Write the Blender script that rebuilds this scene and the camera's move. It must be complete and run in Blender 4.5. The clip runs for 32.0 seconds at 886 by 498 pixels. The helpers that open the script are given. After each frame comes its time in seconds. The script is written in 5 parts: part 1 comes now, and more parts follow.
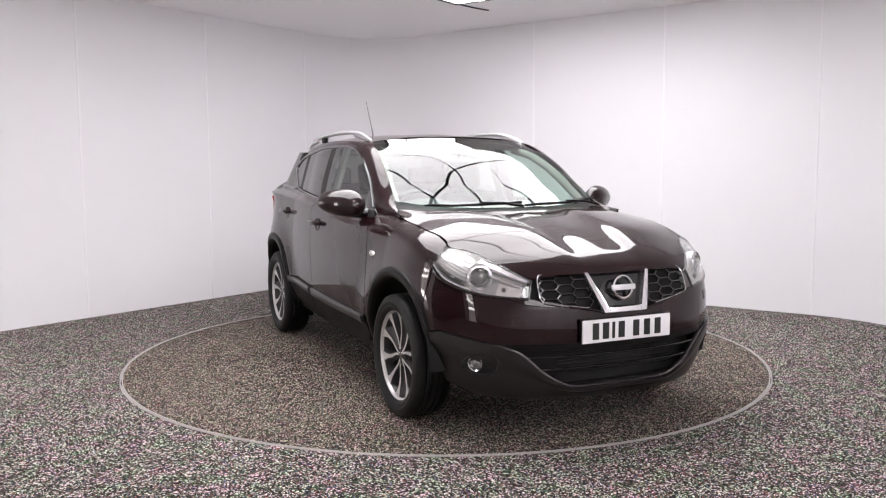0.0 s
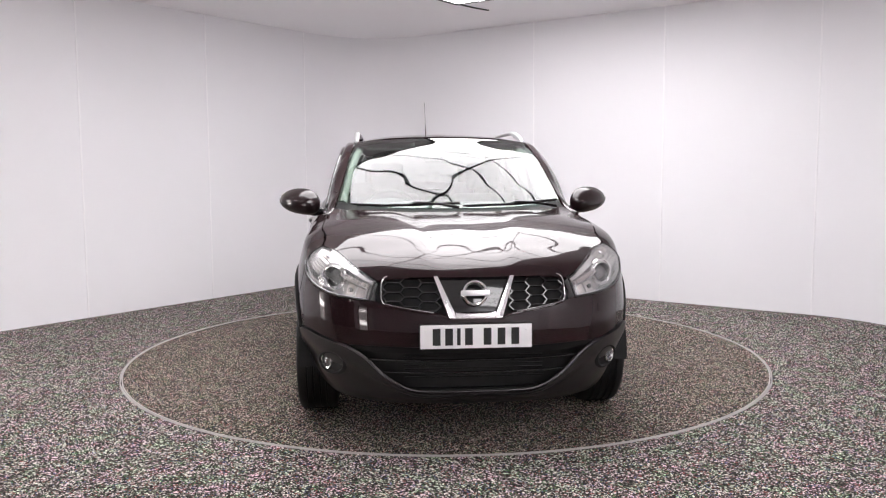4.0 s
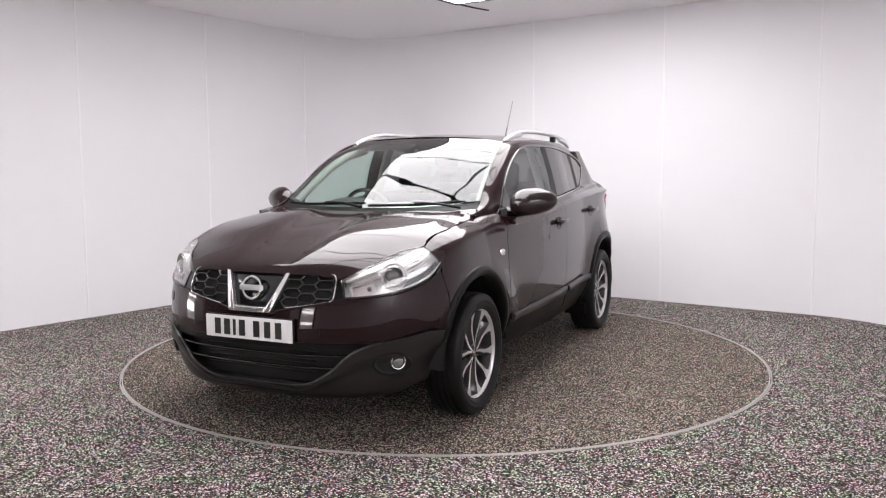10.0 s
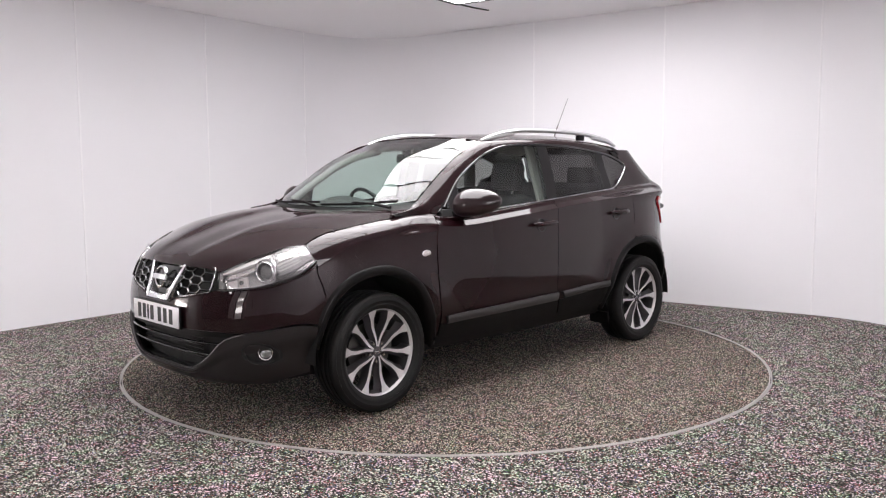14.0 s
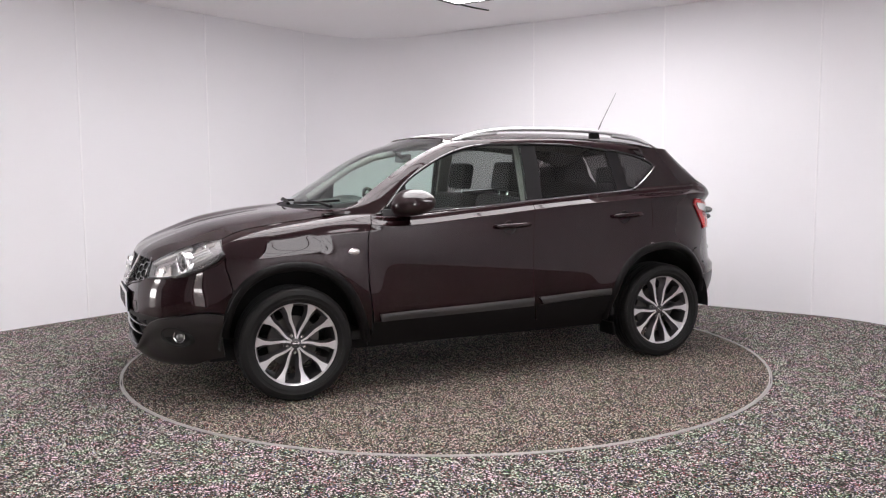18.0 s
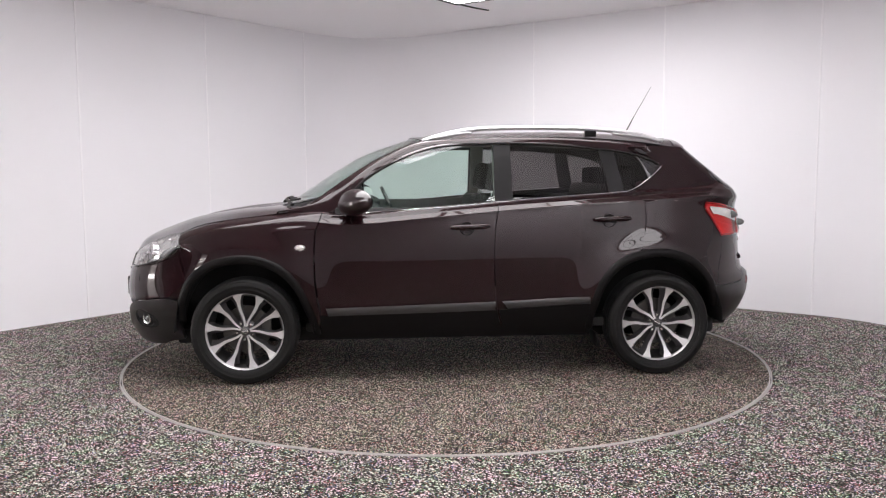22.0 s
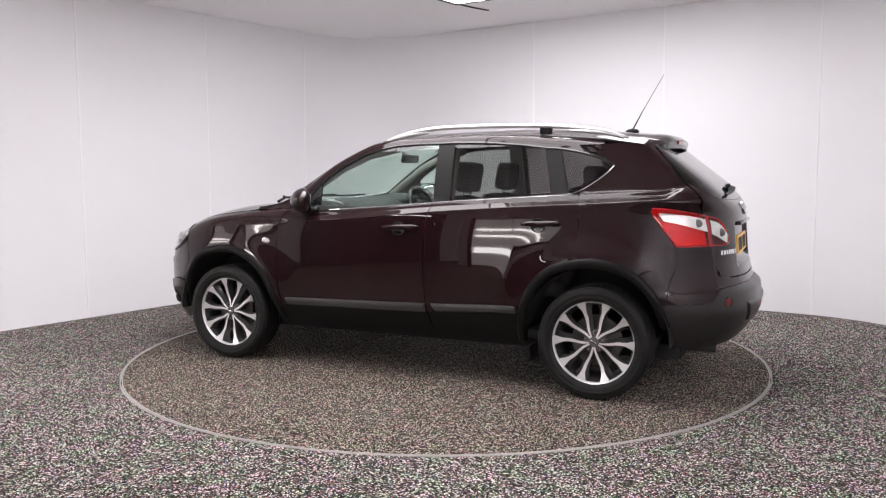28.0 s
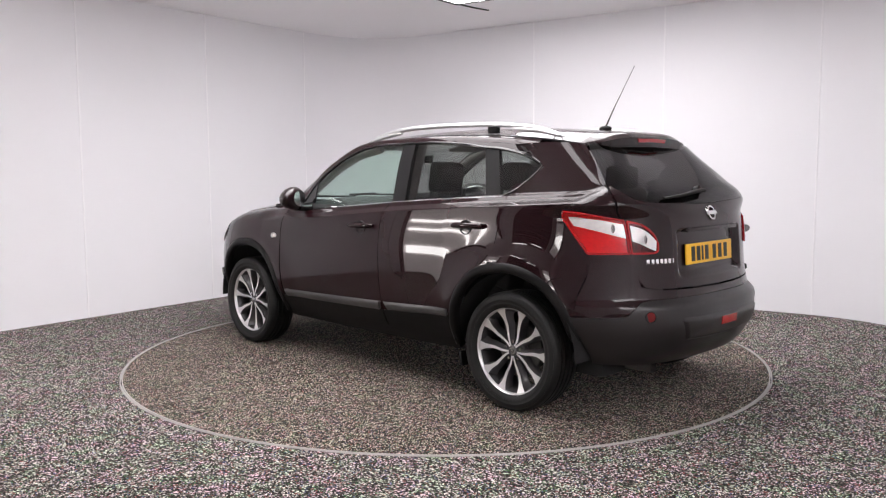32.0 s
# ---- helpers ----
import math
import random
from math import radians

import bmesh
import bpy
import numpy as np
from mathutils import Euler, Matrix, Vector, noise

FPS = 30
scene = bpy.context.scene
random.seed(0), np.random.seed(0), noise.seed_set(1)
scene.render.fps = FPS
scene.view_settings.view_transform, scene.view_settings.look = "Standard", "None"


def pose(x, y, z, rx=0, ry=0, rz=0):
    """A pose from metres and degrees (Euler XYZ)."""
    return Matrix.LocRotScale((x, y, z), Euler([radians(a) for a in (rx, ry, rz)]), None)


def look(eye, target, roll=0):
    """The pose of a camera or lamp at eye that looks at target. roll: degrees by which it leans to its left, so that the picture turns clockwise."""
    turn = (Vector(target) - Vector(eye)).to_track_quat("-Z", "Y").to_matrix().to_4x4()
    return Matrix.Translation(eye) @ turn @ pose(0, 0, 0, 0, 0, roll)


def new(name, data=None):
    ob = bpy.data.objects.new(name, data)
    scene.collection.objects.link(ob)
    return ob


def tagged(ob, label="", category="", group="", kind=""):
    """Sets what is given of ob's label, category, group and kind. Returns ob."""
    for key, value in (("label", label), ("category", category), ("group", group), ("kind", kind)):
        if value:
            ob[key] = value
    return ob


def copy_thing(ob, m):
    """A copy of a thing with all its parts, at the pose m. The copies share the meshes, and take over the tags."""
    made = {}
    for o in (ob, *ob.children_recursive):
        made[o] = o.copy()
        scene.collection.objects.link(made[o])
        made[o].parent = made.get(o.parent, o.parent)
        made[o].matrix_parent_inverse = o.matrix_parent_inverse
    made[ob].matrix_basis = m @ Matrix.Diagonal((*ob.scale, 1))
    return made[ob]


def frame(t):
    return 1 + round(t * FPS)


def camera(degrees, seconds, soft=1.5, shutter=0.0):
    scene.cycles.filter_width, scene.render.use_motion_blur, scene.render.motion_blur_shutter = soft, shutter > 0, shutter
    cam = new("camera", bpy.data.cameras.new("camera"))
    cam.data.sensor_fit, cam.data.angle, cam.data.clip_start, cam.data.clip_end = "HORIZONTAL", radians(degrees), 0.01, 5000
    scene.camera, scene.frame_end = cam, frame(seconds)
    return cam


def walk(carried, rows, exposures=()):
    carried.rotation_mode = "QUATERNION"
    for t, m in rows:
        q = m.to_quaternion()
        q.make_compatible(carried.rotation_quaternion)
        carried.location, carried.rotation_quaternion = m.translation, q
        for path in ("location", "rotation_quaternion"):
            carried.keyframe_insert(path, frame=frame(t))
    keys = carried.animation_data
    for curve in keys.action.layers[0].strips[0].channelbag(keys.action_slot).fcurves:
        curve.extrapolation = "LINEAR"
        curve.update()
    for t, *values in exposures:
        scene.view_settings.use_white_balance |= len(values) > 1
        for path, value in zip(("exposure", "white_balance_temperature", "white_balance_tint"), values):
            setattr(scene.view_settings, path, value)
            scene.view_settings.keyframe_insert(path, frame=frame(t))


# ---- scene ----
# camera on a low stand, watching a car on a turntable
cam = camera(56.75, 32.0, soft=1.2)
EYE = (0.0, -5.927, 1.324)
TILT, YAW = radians(5.506), radians(-0.149)
AIM = (EYE[0] + math.sin(YAW) * math.cos(TILT), EYE[1] + math.cos(YAW) * math.cos(TILT), EYE[2] - math.sin(TILT))
STAND = look(EYE, AIM, -0.264)
walk(cam, [(0.0, STAND), (32.0, STAND)], exposures=[(0.0, -0.07, 6480, 11.3), (32.0, -0.07, 6480, 11.3)])

# ---- light ----
world = bpy.data.worlds.new("world")
world.use_nodes = True
world.node_tree.nodes["Background"].inputs["Color"].default_value = (0.5, 0.5, 0.52, 1)
world.node_tree.nodes["Background"].inputs["Strength"].default_value = 0.02
scene.world = world
BOX_POWER = 8.15
BANK_POWER = 26.0


# ---- materials ----
def material(name, color, rough=0.5, metal=0.0, coat=0.0, bump=0.0, scale=200.0, vary=0.0, vary_scale=3.0, emit=0.0, spec=0.5):
    m = bpy.data.materials.new(name)
    m.use_nodes = True
    nt = m.node_tree
    b = nt.nodes["Principled BSDF"]
    b.inputs["Base Color"].default_value = (*color, 1)
    b.inputs["Roughness"].default_value = rough
    b.inputs["Metallic"].default_value = metal
    b.inputs["Coat Weight"].default_value = coat
    b.inputs["Coat Roughness"].default_value = 0.02
    b.inputs["Specular IOR Level"].default_value = spec
    tc = nt.nodes.new("ShaderNodeTexCoord")
    if emit:
        b.inputs["Emission Color"].default_value = (*color, 1)
        b.inputs["Emission Strength"].default_value = emit
    if vary:
        n = nt.nodes.new("ShaderNodeTexNoise")
        n.inputs["Scale"].default_value = vary_scale
        n.inputs["Detail"].default_value = 6
        r = nt.nodes.new("ShaderNodeMapRange")
        r.inputs["To Min"].default_value = 1 - vary
        r.inputs["To Max"].default_value = 1 + vary
        mx = nt.nodes.new("ShaderNodeVectorMath")
        mx.operation = "SCALE"
        mx.inputs[0].default_value = color
        nt.links.new(tc.outputs["Object"], n.inputs["Vector"])
        nt.links.new(n.outputs["Fac"], r.inputs["Value"])
        nt.links.new(r.outputs["Result"], mx.inputs["Scale"])
        nt.links.new(mx.outputs["Vector"], b.inputs["Base Color"])
        r2 = nt.nodes.new("ShaderNodeMapRange")
        r2.inputs["To Min"].default_value = max(rough * 0.8, 0.0)
        r2.inputs["To Max"].default_value = min(rough * 1.2, 1.0)
        nt.links.new(n.outputs["Fac"], r2.inputs["Value"])
        nt.links.new(r2.outputs["Result"], b.inputs["Roughness"])
    if bump:
        n2 = nt.nodes.new("ShaderNodeTexNoise")
        n2.inputs["Scale"].default_value = scale
        n2.inputs["Detail"].default_value = 3
        bp = nt.nodes.new("ShaderNodeBump")
        bp.inputs["Strength"].default_value = bump
        bp.inputs["Distance"].default_value = 0.002
        nt.links.new(tc.outputs["Object"], n2.inputs["Vector"])
        nt.links.new(n2.outputs["Fac"], bp.inputs["Height"])
        nt.links.new(bp.outputs["Normal"], b.inputs["Normal"])
    return m


def pane(name, tint, shine=1.5, rough=0.0):
    """Thin sheet of glass: lets tinted light through and mirrors by its refractive index."""
    m = bpy.data.materials.new(name)
    m.use_nodes = True
    nt = m.node_tree
    nt.nodes.remove(nt.nodes["Principled BSDF"])
    out = nt.nodes["Material Output"]
    tr = nt.nodes.new("ShaderNodeBsdfTransparent")
    tr.inputs["Color"].default_value = (*tint, 1)
    gl = nt.nodes.new("ShaderNodeBsdfGlossy")
    gl.inputs["Roughness"].default_value = rough
    gl.inputs["Color"].default_value = (1, 1, 1, 1)
    fr = nt.nodes.new("ShaderNodeLayerWeight")
    fr.inputs["Blend"].default_value = 0.5
    pw = nt.nodes.new("ShaderNodeMath")
    pw.operation = "POWER"
    pw.inputs[1].default_value = 5.0
    nt.links.new(fr.outputs["Facing"], pw.inputs[0])
    sc = nt.nodes.new("ShaderNodeMath")
    sc.operation = "MULTIPLY_ADD"
    head = ((shine - 1) / (shine + 1)) ** 2
    sc.inputs[1].default_value, sc.inputs[2].default_value = (1 - head if head else 0.0), head
    nt.links.new(pw.outputs[0], sc.inputs[0])
    mix = nt.nodes.new("ShaderNodeMixShader")
    nt.links.new(sc.outputs[0], mix.inputs["Fac"])
    nt.links.new(tr.outputs["BSDF"], mix.inputs[1])
    nt.links.new(gl.outputs["BSDF"], mix.inputs[2])
    nt.links.new(mix.outputs["Shader"], out.inputs["Surface"])
    return m


def flecked(name, scale, tint, tinge):
    """Loop-pile matting: dark granules with pale flecks and drifting green and pink tinges."""
    m = bpy.data.materials.new(name)
    m.use_nodes = True
    nt = m.node_tree
    b = nt.nodes["Principled BSDF"]
    tc = nt.nodes.new("ShaderNodeTexCoord")
    vo = nt.nodes.new("ShaderNodeTexVoronoi")
    vo.inputs["Scale"].default_value = scale
    nt.links.new(tc.outputs["Object"], vo.inputs["Vector"])
    wn = nt.nodes.new("ShaderNodeSeparateColor")
    nt.links.new(vo.outputs["Color"], wn.inputs["Color"])
    ramp = nt.nodes.new("ShaderNodeValToRGB")
    ramp.color_ramp.interpolation = "CONSTANT"
    stops = [(0.0, (0.003, 0.0027, 0.0024)), (0.30, (0.020, 0.0178, 0.016)), (0.52, (0.078, 0.069, 0.062)), (0.66, (0.20, 0.182, 0.168)),
             (0.765, (0.34, 0.11, 0.10)), (0.795, (0.09, 0.23, 0.10)), (0.825, (0.10, 0.13, 0.29)), (0.85, (0.84, 0.80, 0.78))]
    el = ramp.color_ramp.elements
    el[0].position, el[0].color = stops[0][0], (*stops[0][1], 1)
    el[1].position, el[1].color = stops[1][0], (*stops[1][1], 1)
    for pos, col in stops[2:]:
        e = el.new(pos)
        e.color = (*col, 1)
    nt.links.new(wn.outputs["Red"], ramp.inputs["Fac"])
    big = nt.nodes.new("ShaderNodeTexNoise")
    big.inputs["Scale"].default_value = 1.3
    big.inputs["Detail"].default_value = 5
    nt.links.new(tc.outputs["Object"], big.inputs["Vector"])
    rg = nt.nodes.new("ShaderNodeMapRange")
    rg.inputs["To Min"].default_value, rg.inputs["To Max"].default_value = 0.78, 1.15
    nt.links.new(big.outputs["Fac"], rg.inputs["Value"])
    sc = nt.nodes.new("ShaderNodeVectorMath")
    sc.operation = "SCALE"
    hue = nt.nodes.new("ShaderNodeTexNoise")
    hue.inputs["Scale"].default_value = 9
    hue.inputs["Detail"].default_value = 4
    nt.links.new(tc.outputs["Object"], hue.inputs["Vector"])
    drift = nt.nodes.new("ShaderNodeValToRGB")
    drift.color_ramp.elements[0].position, drift.color_ramp.elements[1].position = 0.36, 0.64
    lo, hi = [1 + tinge * k for k in (-0.9, 1.0, -0.7)], [1 + tinge * k for k in (1.0, -0.8, 0.6)]
    drift.color_ramp.elements[0].color = (*[a * b for a, b in zip(lo, tint)], 1)
    drift.color_ramp.elements[1].color = (*[a * b for a, b in zip(hi, tint)], 1)
    mid = drift.color_ramp.elements.new(0.5)
    mid.color = (*tint, 1)
    nt.links.new(hue.outputs["Fac"], drift.inputs["Fac"])
    mul = nt.nodes.new("ShaderNodeVectorMath")
    mul.operation = "MULTIPLY"
    nt.links.new(ramp.outputs["Color"], mul.inputs[0])
    nt.links.new(drift.outputs["Color"], mul.inputs[1])
    nt.links.new(mul.outputs["Vector"], sc.inputs[0])
    nt.links.new(rg.outputs["Result"], sc.inputs["Scale"])
    nt.links.new(sc.outputs["Vector"], b.inputs["Base Color"])
    bp = nt.nodes.new("ShaderNodeBump")
    bp.inputs["Strength"].default_value, bp.inputs["Distance"].default_value = 0.8, 0.004
    bp.invert = True
    nt.links.new(vo.outputs["Distance"], bp.inputs["Height"])
    nt.links.new(bp.outputs["Normal"], b.inputs["Normal"])
    b.inputs["Roughness"].default_value = 0.75
    b.inputs["Specular IOR Level"].default_value = 0.12
    return m


PAINT = material("aubergine_paint", (0.0118, 0.0025, 0.0038), 0.40, 0.15, 0.92, vary=0.06, vary_scale=2, spec=0.05)
PAINT.node_tree.nodes["Principled BSDF"].inputs["Coat IOR"].default_value = 1.43
CAP_PAINT = material("mirror_cap_paint", (0.0095, 0.0026, 0.0036), 0.3, 0.1, 1.0, vary=0.06, vary_scale=4, spec=0.2)
MATTING = flecked("flecked_matting", 168, (1.05, 1.01, 0.97), 0.12)
DISC_MATTING = flecked("brown_flecked_matting", 188, (0.88, 0.79, 0.695), 0.06)
WALL_WHITE = material("wall_white", (0.866, 0.856, 0.882), 0.55, bump=0.08, scale=60, vary=0.02, vary_scale=0.9)
CEIL_WHITE = material("ceiling_white", (0.94, 0.92, 0.94), 0.7, bump=0.05, scale=40, vary=0.02, vary_scale=0.7)
SEAM = material("seam_white", (0.94, 0.93, 0.95), 0.4)
STEEL = material("brushed_steel", (0.50, 0.48, 0.465), 0.4, 0.35, bump=0.05, scale=300)
PLASTIC = material("black_plastic", (0.0060, 0.0053, 0.0055), 0.42, bump=0.10, scale=700, vary=0.1, vary_scale=5, spec=0.14)
SATIN = material("satin_plastic", (0.042, 0.040, 0.041), 0.3, bump=0.05, scale=700, vary=0.08, vary_scale=5)
BRIGHT = material("bright_metal", (0.88, 0.87, 0.88), 0.13, 0.85, coat=0.5)
GLOSS = material("gloss_black", (0.008, 0.008, 0.009), 0.08, coat=0.5)
BUMPER = material("bumper_plastic", (0.0105, 0.0084, 0.0090), 0.32, bump=0.04, scale=700, vary=0.1, vary_scale=5, spec=0.55)
RIDGE = material("ridge_plastic", (0.10, 0.092, 0.095), 0.24)
PILLAR = material("pillar_black", (0.009, 0.0085, 0.009), 0.5, spec=0.3)
DARK = material("dark_void", (0.006, 0.006, 0.006), 0.8, vary=0.2, vary_scale=9)
TRIM = material("cabin_trim", (0.030, 0.030, 0.031), 0.7, bump=0.15, scale=400, vary=0.1, vary_scale=4)
CLOTH = material("seat_cloth", (0.022, 0.021, 0.022), 0.9, bump=0.4, scale=600, vary=0.12, vary_scale=8)
LINING = material("headlining", (0.30, 0.285, 0.27), 0.9, bump=0.1, scale=300, vary=0.03)
CHROME = material("chrome", (0.86, 0.86, 0.87), 0.07, 1.0)
SILVER = material("satin_silver", (0.72, 0.72, 0.73), 0.32, 0.8, coat=0.3)
ALLOY = material("machined_alloy", (0.66, 0.65, 0.655), 0.30, 0.55, coat=0.4, bump=0.03, scale=400)
ALLOY_DARK = material("grey_alloy", (0.085, 0.08, 0.084), 0.32, 0.5, coat=0.6)
BARREL = material("barrel_alloy", (0.035, 0.033, 0.034), 0.45, 0.4, coat=0.2)
RUBBER = material("tyre_rubber", (0.0035, 0.0033, 0.0033), 0.58, spec=0.35, bump=0.15, scale=300, vary=0.15, vary_scale=6)
CAST = material("cast_iron", (0.09, 0.085, 0.08), 0.5, 0.7, vary=0.2, vary_scale=20)
CLEAR = pane("inner_face", (1.0, 1.0, 1.0), 1.0)
GLASS = pane("clear_glass", (0.78, 0.90, 0.85), 1.62)
SCREEN = pane("windscreen_glass", (0.74, 0.86, 0.81), 1.76)
PRIVACY = pane("privacy_glass", (0.31, 0.30, 0.30), 1.5)
REARGLASS = pane("rear_glass", (0.17, 0.17, 0.172), 1.5)
LENS = pane("lamp_lens", (0.95, 0.95, 0.95))
REFLECTOR = material("lamp_reflector", (0.74, 0.735, 0.74), 0.24, 0.6)
LAMP_SILVER = material("lamp_silver", (0.84, 0.83, 0.835), 0.26, 0.35, coat=0.4)
RED = material("red_lens", (0.40, 0.004, 0.008), 0.25, coat=1.0, vary=0.3, vary_scale=34, spec=0.3)
RED_PANE = pane("red_pane", (0.97, 0.016, 0.028), 1.5)
LAMP_WHITE = material("lamp_white", (0.88, 0.86, 0.85), 0.35, 0.1, vary=0.15, vary_scale=60)
DEEP_RED = material("dark_red_lens", (0.16, 0.003, 0.005), 0.3, coat=0.4, vary=0.2, vary_scale=60, spec=0.3)
CLEARLAMP = material("clear_lamp", (0.76, 0.71, 0.70), 0.20, 0.3, coat=1.0, vary=0.2, vary_scale=30)
PROJECTOR = material("projector_glass", (0.22, 0.22, 0.225), 0.12, 0.5, coat=1.0)
AMBER = material("amber_bulb", (0.46, 0.44, 0.42), 0.3, 0.3, coat=0.8)
BANK_GLOW = material("tube_glow", (1.0, 0.97, 0.95), 0.5, emit=BANK_POWER)
SCREEN_GLOW = material("screen_glow", (1.0, 0.93, 0.91), 0.6, emit=2.1)
OPENING_DARK = material("opening_dark", (0.03, 0.028, 0.03), 0.6, vary=0.15, vary_scale=2)
PLATE_W = material("white_plate", (0.9, 0.89, 0.9), 0.35, vary=0.02)
PLATE_Y = material("yellow_plate", (0.88, 0.48, 0.015), 0.35, vary=0.02)
INK = material("plate_ink", (0.012, 0.012, 0.012), 0.5)
WHITE_GLOW = material("light_box_fabric", (1.0, 0.975, 0.985), 0.6, emit=BOX_POWER)
MIRROR = material("mirror_glass", (0.9, 0.9, 0.9), 0.01, 1.0)


# ---- building helpers ----
def link(name, verts, faces, mats, parent=None, label="", slots=None, smooth=True):
    me = bpy.data.meshes.new(name)
    me.from_pydata([tuple(v) for v in verts], [], [tuple(f) for f in faces])
    for m in (mats if isinstance(mats, (list, tuple)) else [mats]):
        me.materials.append(m)
    if slots is not None:
        me.polygons.foreach_set("material_index", slots)
    me.polygons.foreach_set("use_smooth", [bool(smooth)] * len(me.polygons))
    me.update()
    ob = new(name, me)
    if parent is not None:
        ob.parent = parent
    if label:
        ob["label"] = label
    return ob


def part(name, bm, mat, parent, label="", smooth=40):
    """Links a bmesh as one mesh object under a thing or a part."""
    bmesh.ops.recalc_face_normals(bm, faces=bm.faces)
    for f in bm.faces:
        f.smooth = smooth > 0
    for e in bm.edges:
        if len(e.link_faces) == 2 and e.calc_face_angle(0) > radians(smooth):
            e.smooth = False
    me = bpy.data.meshes.new(name)
    bm.to_mesh(me)
    bm.free()
    me.materials.append(mat)
    ob = new(name, me)
    if parent is not None:
        ob.parent = parent
    if label:
        ob["label"] = label
    return ob


def sheet(name, grid, mats, parent, label="", thick=0.012, flip=False):
    """A grid of places as a panel with thickness: outer face, inner face and rim."""
    g = np.array(grid, float)
    nu, nv = g.shape[:2]
    du, dv = np.gradient(g, axis=0), np.gradient(g, axis=1)
    nrm = np.cross(du, dv)
    nrm /= np.maximum(np.linalg.norm(nrm, axis=2, keepdims=True), 1e-9)
    if flip:
        nrm = -nrm
    inner = g - nrm * thick
    verts = [*g.reshape(-1, 3), *inner.reshape(-1, 3)]
    n = nu * nv
    faces, slots = [], []
    for i in range(nu - 1):
        for j in range(nv - 1):
            q = [i * nv + j, (i + 1) * nv + j, (i + 1) * nv + j + 1, i * nv + j + 1]
            if flip:
                q.reverse()
            faces.append(q)
            slots.append(0)
            faces.append([a + n for a in reversed(q)])
            slots.append(1)
    edge = ([i * nv for i in range(nu)] + [(nu - 1) * nv + j for j in range(1, nv)]
            + [i * nv + nv - 1 for i in range(nu - 2, -1, -1)] + [j for j in range(nv - 2, 0, -1)])
    base = len(verts)
    for a in edge:
        verts.append(verts[a])
        verts.append(verts[a + n])
    m = len(edge)
    for k in range(m):
        a, b = base + 2 * k, base + 2 * ((k + 1) % m)
        q = [a, a + 1, b + 1, b]
        if flip:
            q.reverse()
        faces.append(q)
        slots.append(0)
    mats = list(mats) if isinstance(mats, (list, tuple)) else [mats, mats]
    return link(name, verts, faces, mats, parent, label, slots)


def trim_grid(grid, gap):
    """Pulls a grid's edges in by gap metres, for the shut lines."""
    g = np.array(grid, float)
    for axis in (0, 1):
        n = g.shape[axis]
        for end, nxt in ((0, 1), (n - 1, n - 2)):
            a, b = np.take(g, end, axis), np.take(g, nxt, axis)
            d = b - a
            ln = np.maximum(np.linalg.norm(d, axis=-1, keepdims=True), 1e-9)
            moved = a + d / ln * np.minimum(gap, ln * 0.45)
            if axis == 0:
                g[end] = moved
            else:
                g[:, end] = moved
    return g


def across(grid):
    """Adds the mirrored half to a grid whose first column lies on the centre line."""
    g = np.array(grid, float)
    other = g[:0:-1].copy()
    other[..., 1] *= -1
    return np.concatenate([other, g])


def other_side(grid):
    g = np.array(grid, float)
    g[..., 1] *= -1
    return g


def outward(grid):
    """True where the grid's faces look away from the car's middle line."""
    g = np.array(grid, float)
    a = np.cross(g[-1, g.shape[1] // 2] - g[0, g.shape[1] // 2], g[g.shape[0] // 2, -1] - g[g.shape[0] // 2, 0])
    c = g[g.shape[0] // 2, g.shape[1] // 2] - np.array([0, 0, 0.75])
    c[0] *= 0.5
    return float(a @ c) > 0


def lifted(grid, d):
    """The grid moved d metres out along its own normals."""
    g = np.array(grid, float)
    n = np.cross(np.gradient(g, axis=0), np.gradient(g, axis=1))
    n /= np.maximum(np.linalg.norm(n, axis=2, keepdims=True), 1e-9)
    return g + n * (d if outward(g) else -d)


def panel(name, grid, mats, parent, label="", thick=0.014, gap=0.0025, side="left", lift=0.0):
    """One or more grids as one panel, on the left, on the right or across the car."""
    made = None
    for one in (grid if isinstance(grid, list) else [grid]):
        g = trim_grid(one, gap) if gap else np.array(one, float)
        if lift:
            g = lifted(g, lift)
        if side == "right":
            g = other_side(g)
        elif side == "full":
            g = across(g)
        ob = sheet(name, g, mats, parent, label, thick, flip=not outward(g))
        if made is None:
            made = ob
        else:
            bm = bmesh.new()
            bm.from_mesh(made.data)
            bm.from_mesh(ob.data)
            bm.to_mesh(made.data)
            bm.free()
            spare = ob.data
            bpy.data.objects.remove(ob)
            bpy.data.meshes.remove(spare)
    return made


def box(bm, size, m=Matrix(), bevel=0.0, seg=2):
    r = bmesh.ops.create_cube(bm, size=1, matrix=m @ Matrix.Diagonal((*size, 1)))
    if bevel:
        edges = {e for v in r["verts"] for e in v.link_edges}
        bmesh.ops.bevel(bm, geom=list(edges), offset=bevel, segments=seg, profile=0.6, affect="EDGES")
    return r


def lathe(bm, profile, n=48, m=Matrix(), closed=False):
    """Turns a profile of (radius, height) round the local z axis."""
    rings = []
    for r, h in profile:
        rings.append([bm.verts.new(m @ Vector((r * math.cos(a), r * math.sin(a), h))) for a in np.linspace(0, 2 * math.pi, n, endpoint=False)])
    pairs = list(zip(rings, rings[1:])) + ([(rings[-1], rings[0])] if closed else [])
    for a, b in pairs:
        for i in range(n):
            bm.faces.new((a[i], a[(i + 1) % n], b[(i + 1) % n], b[i]))
    return rings


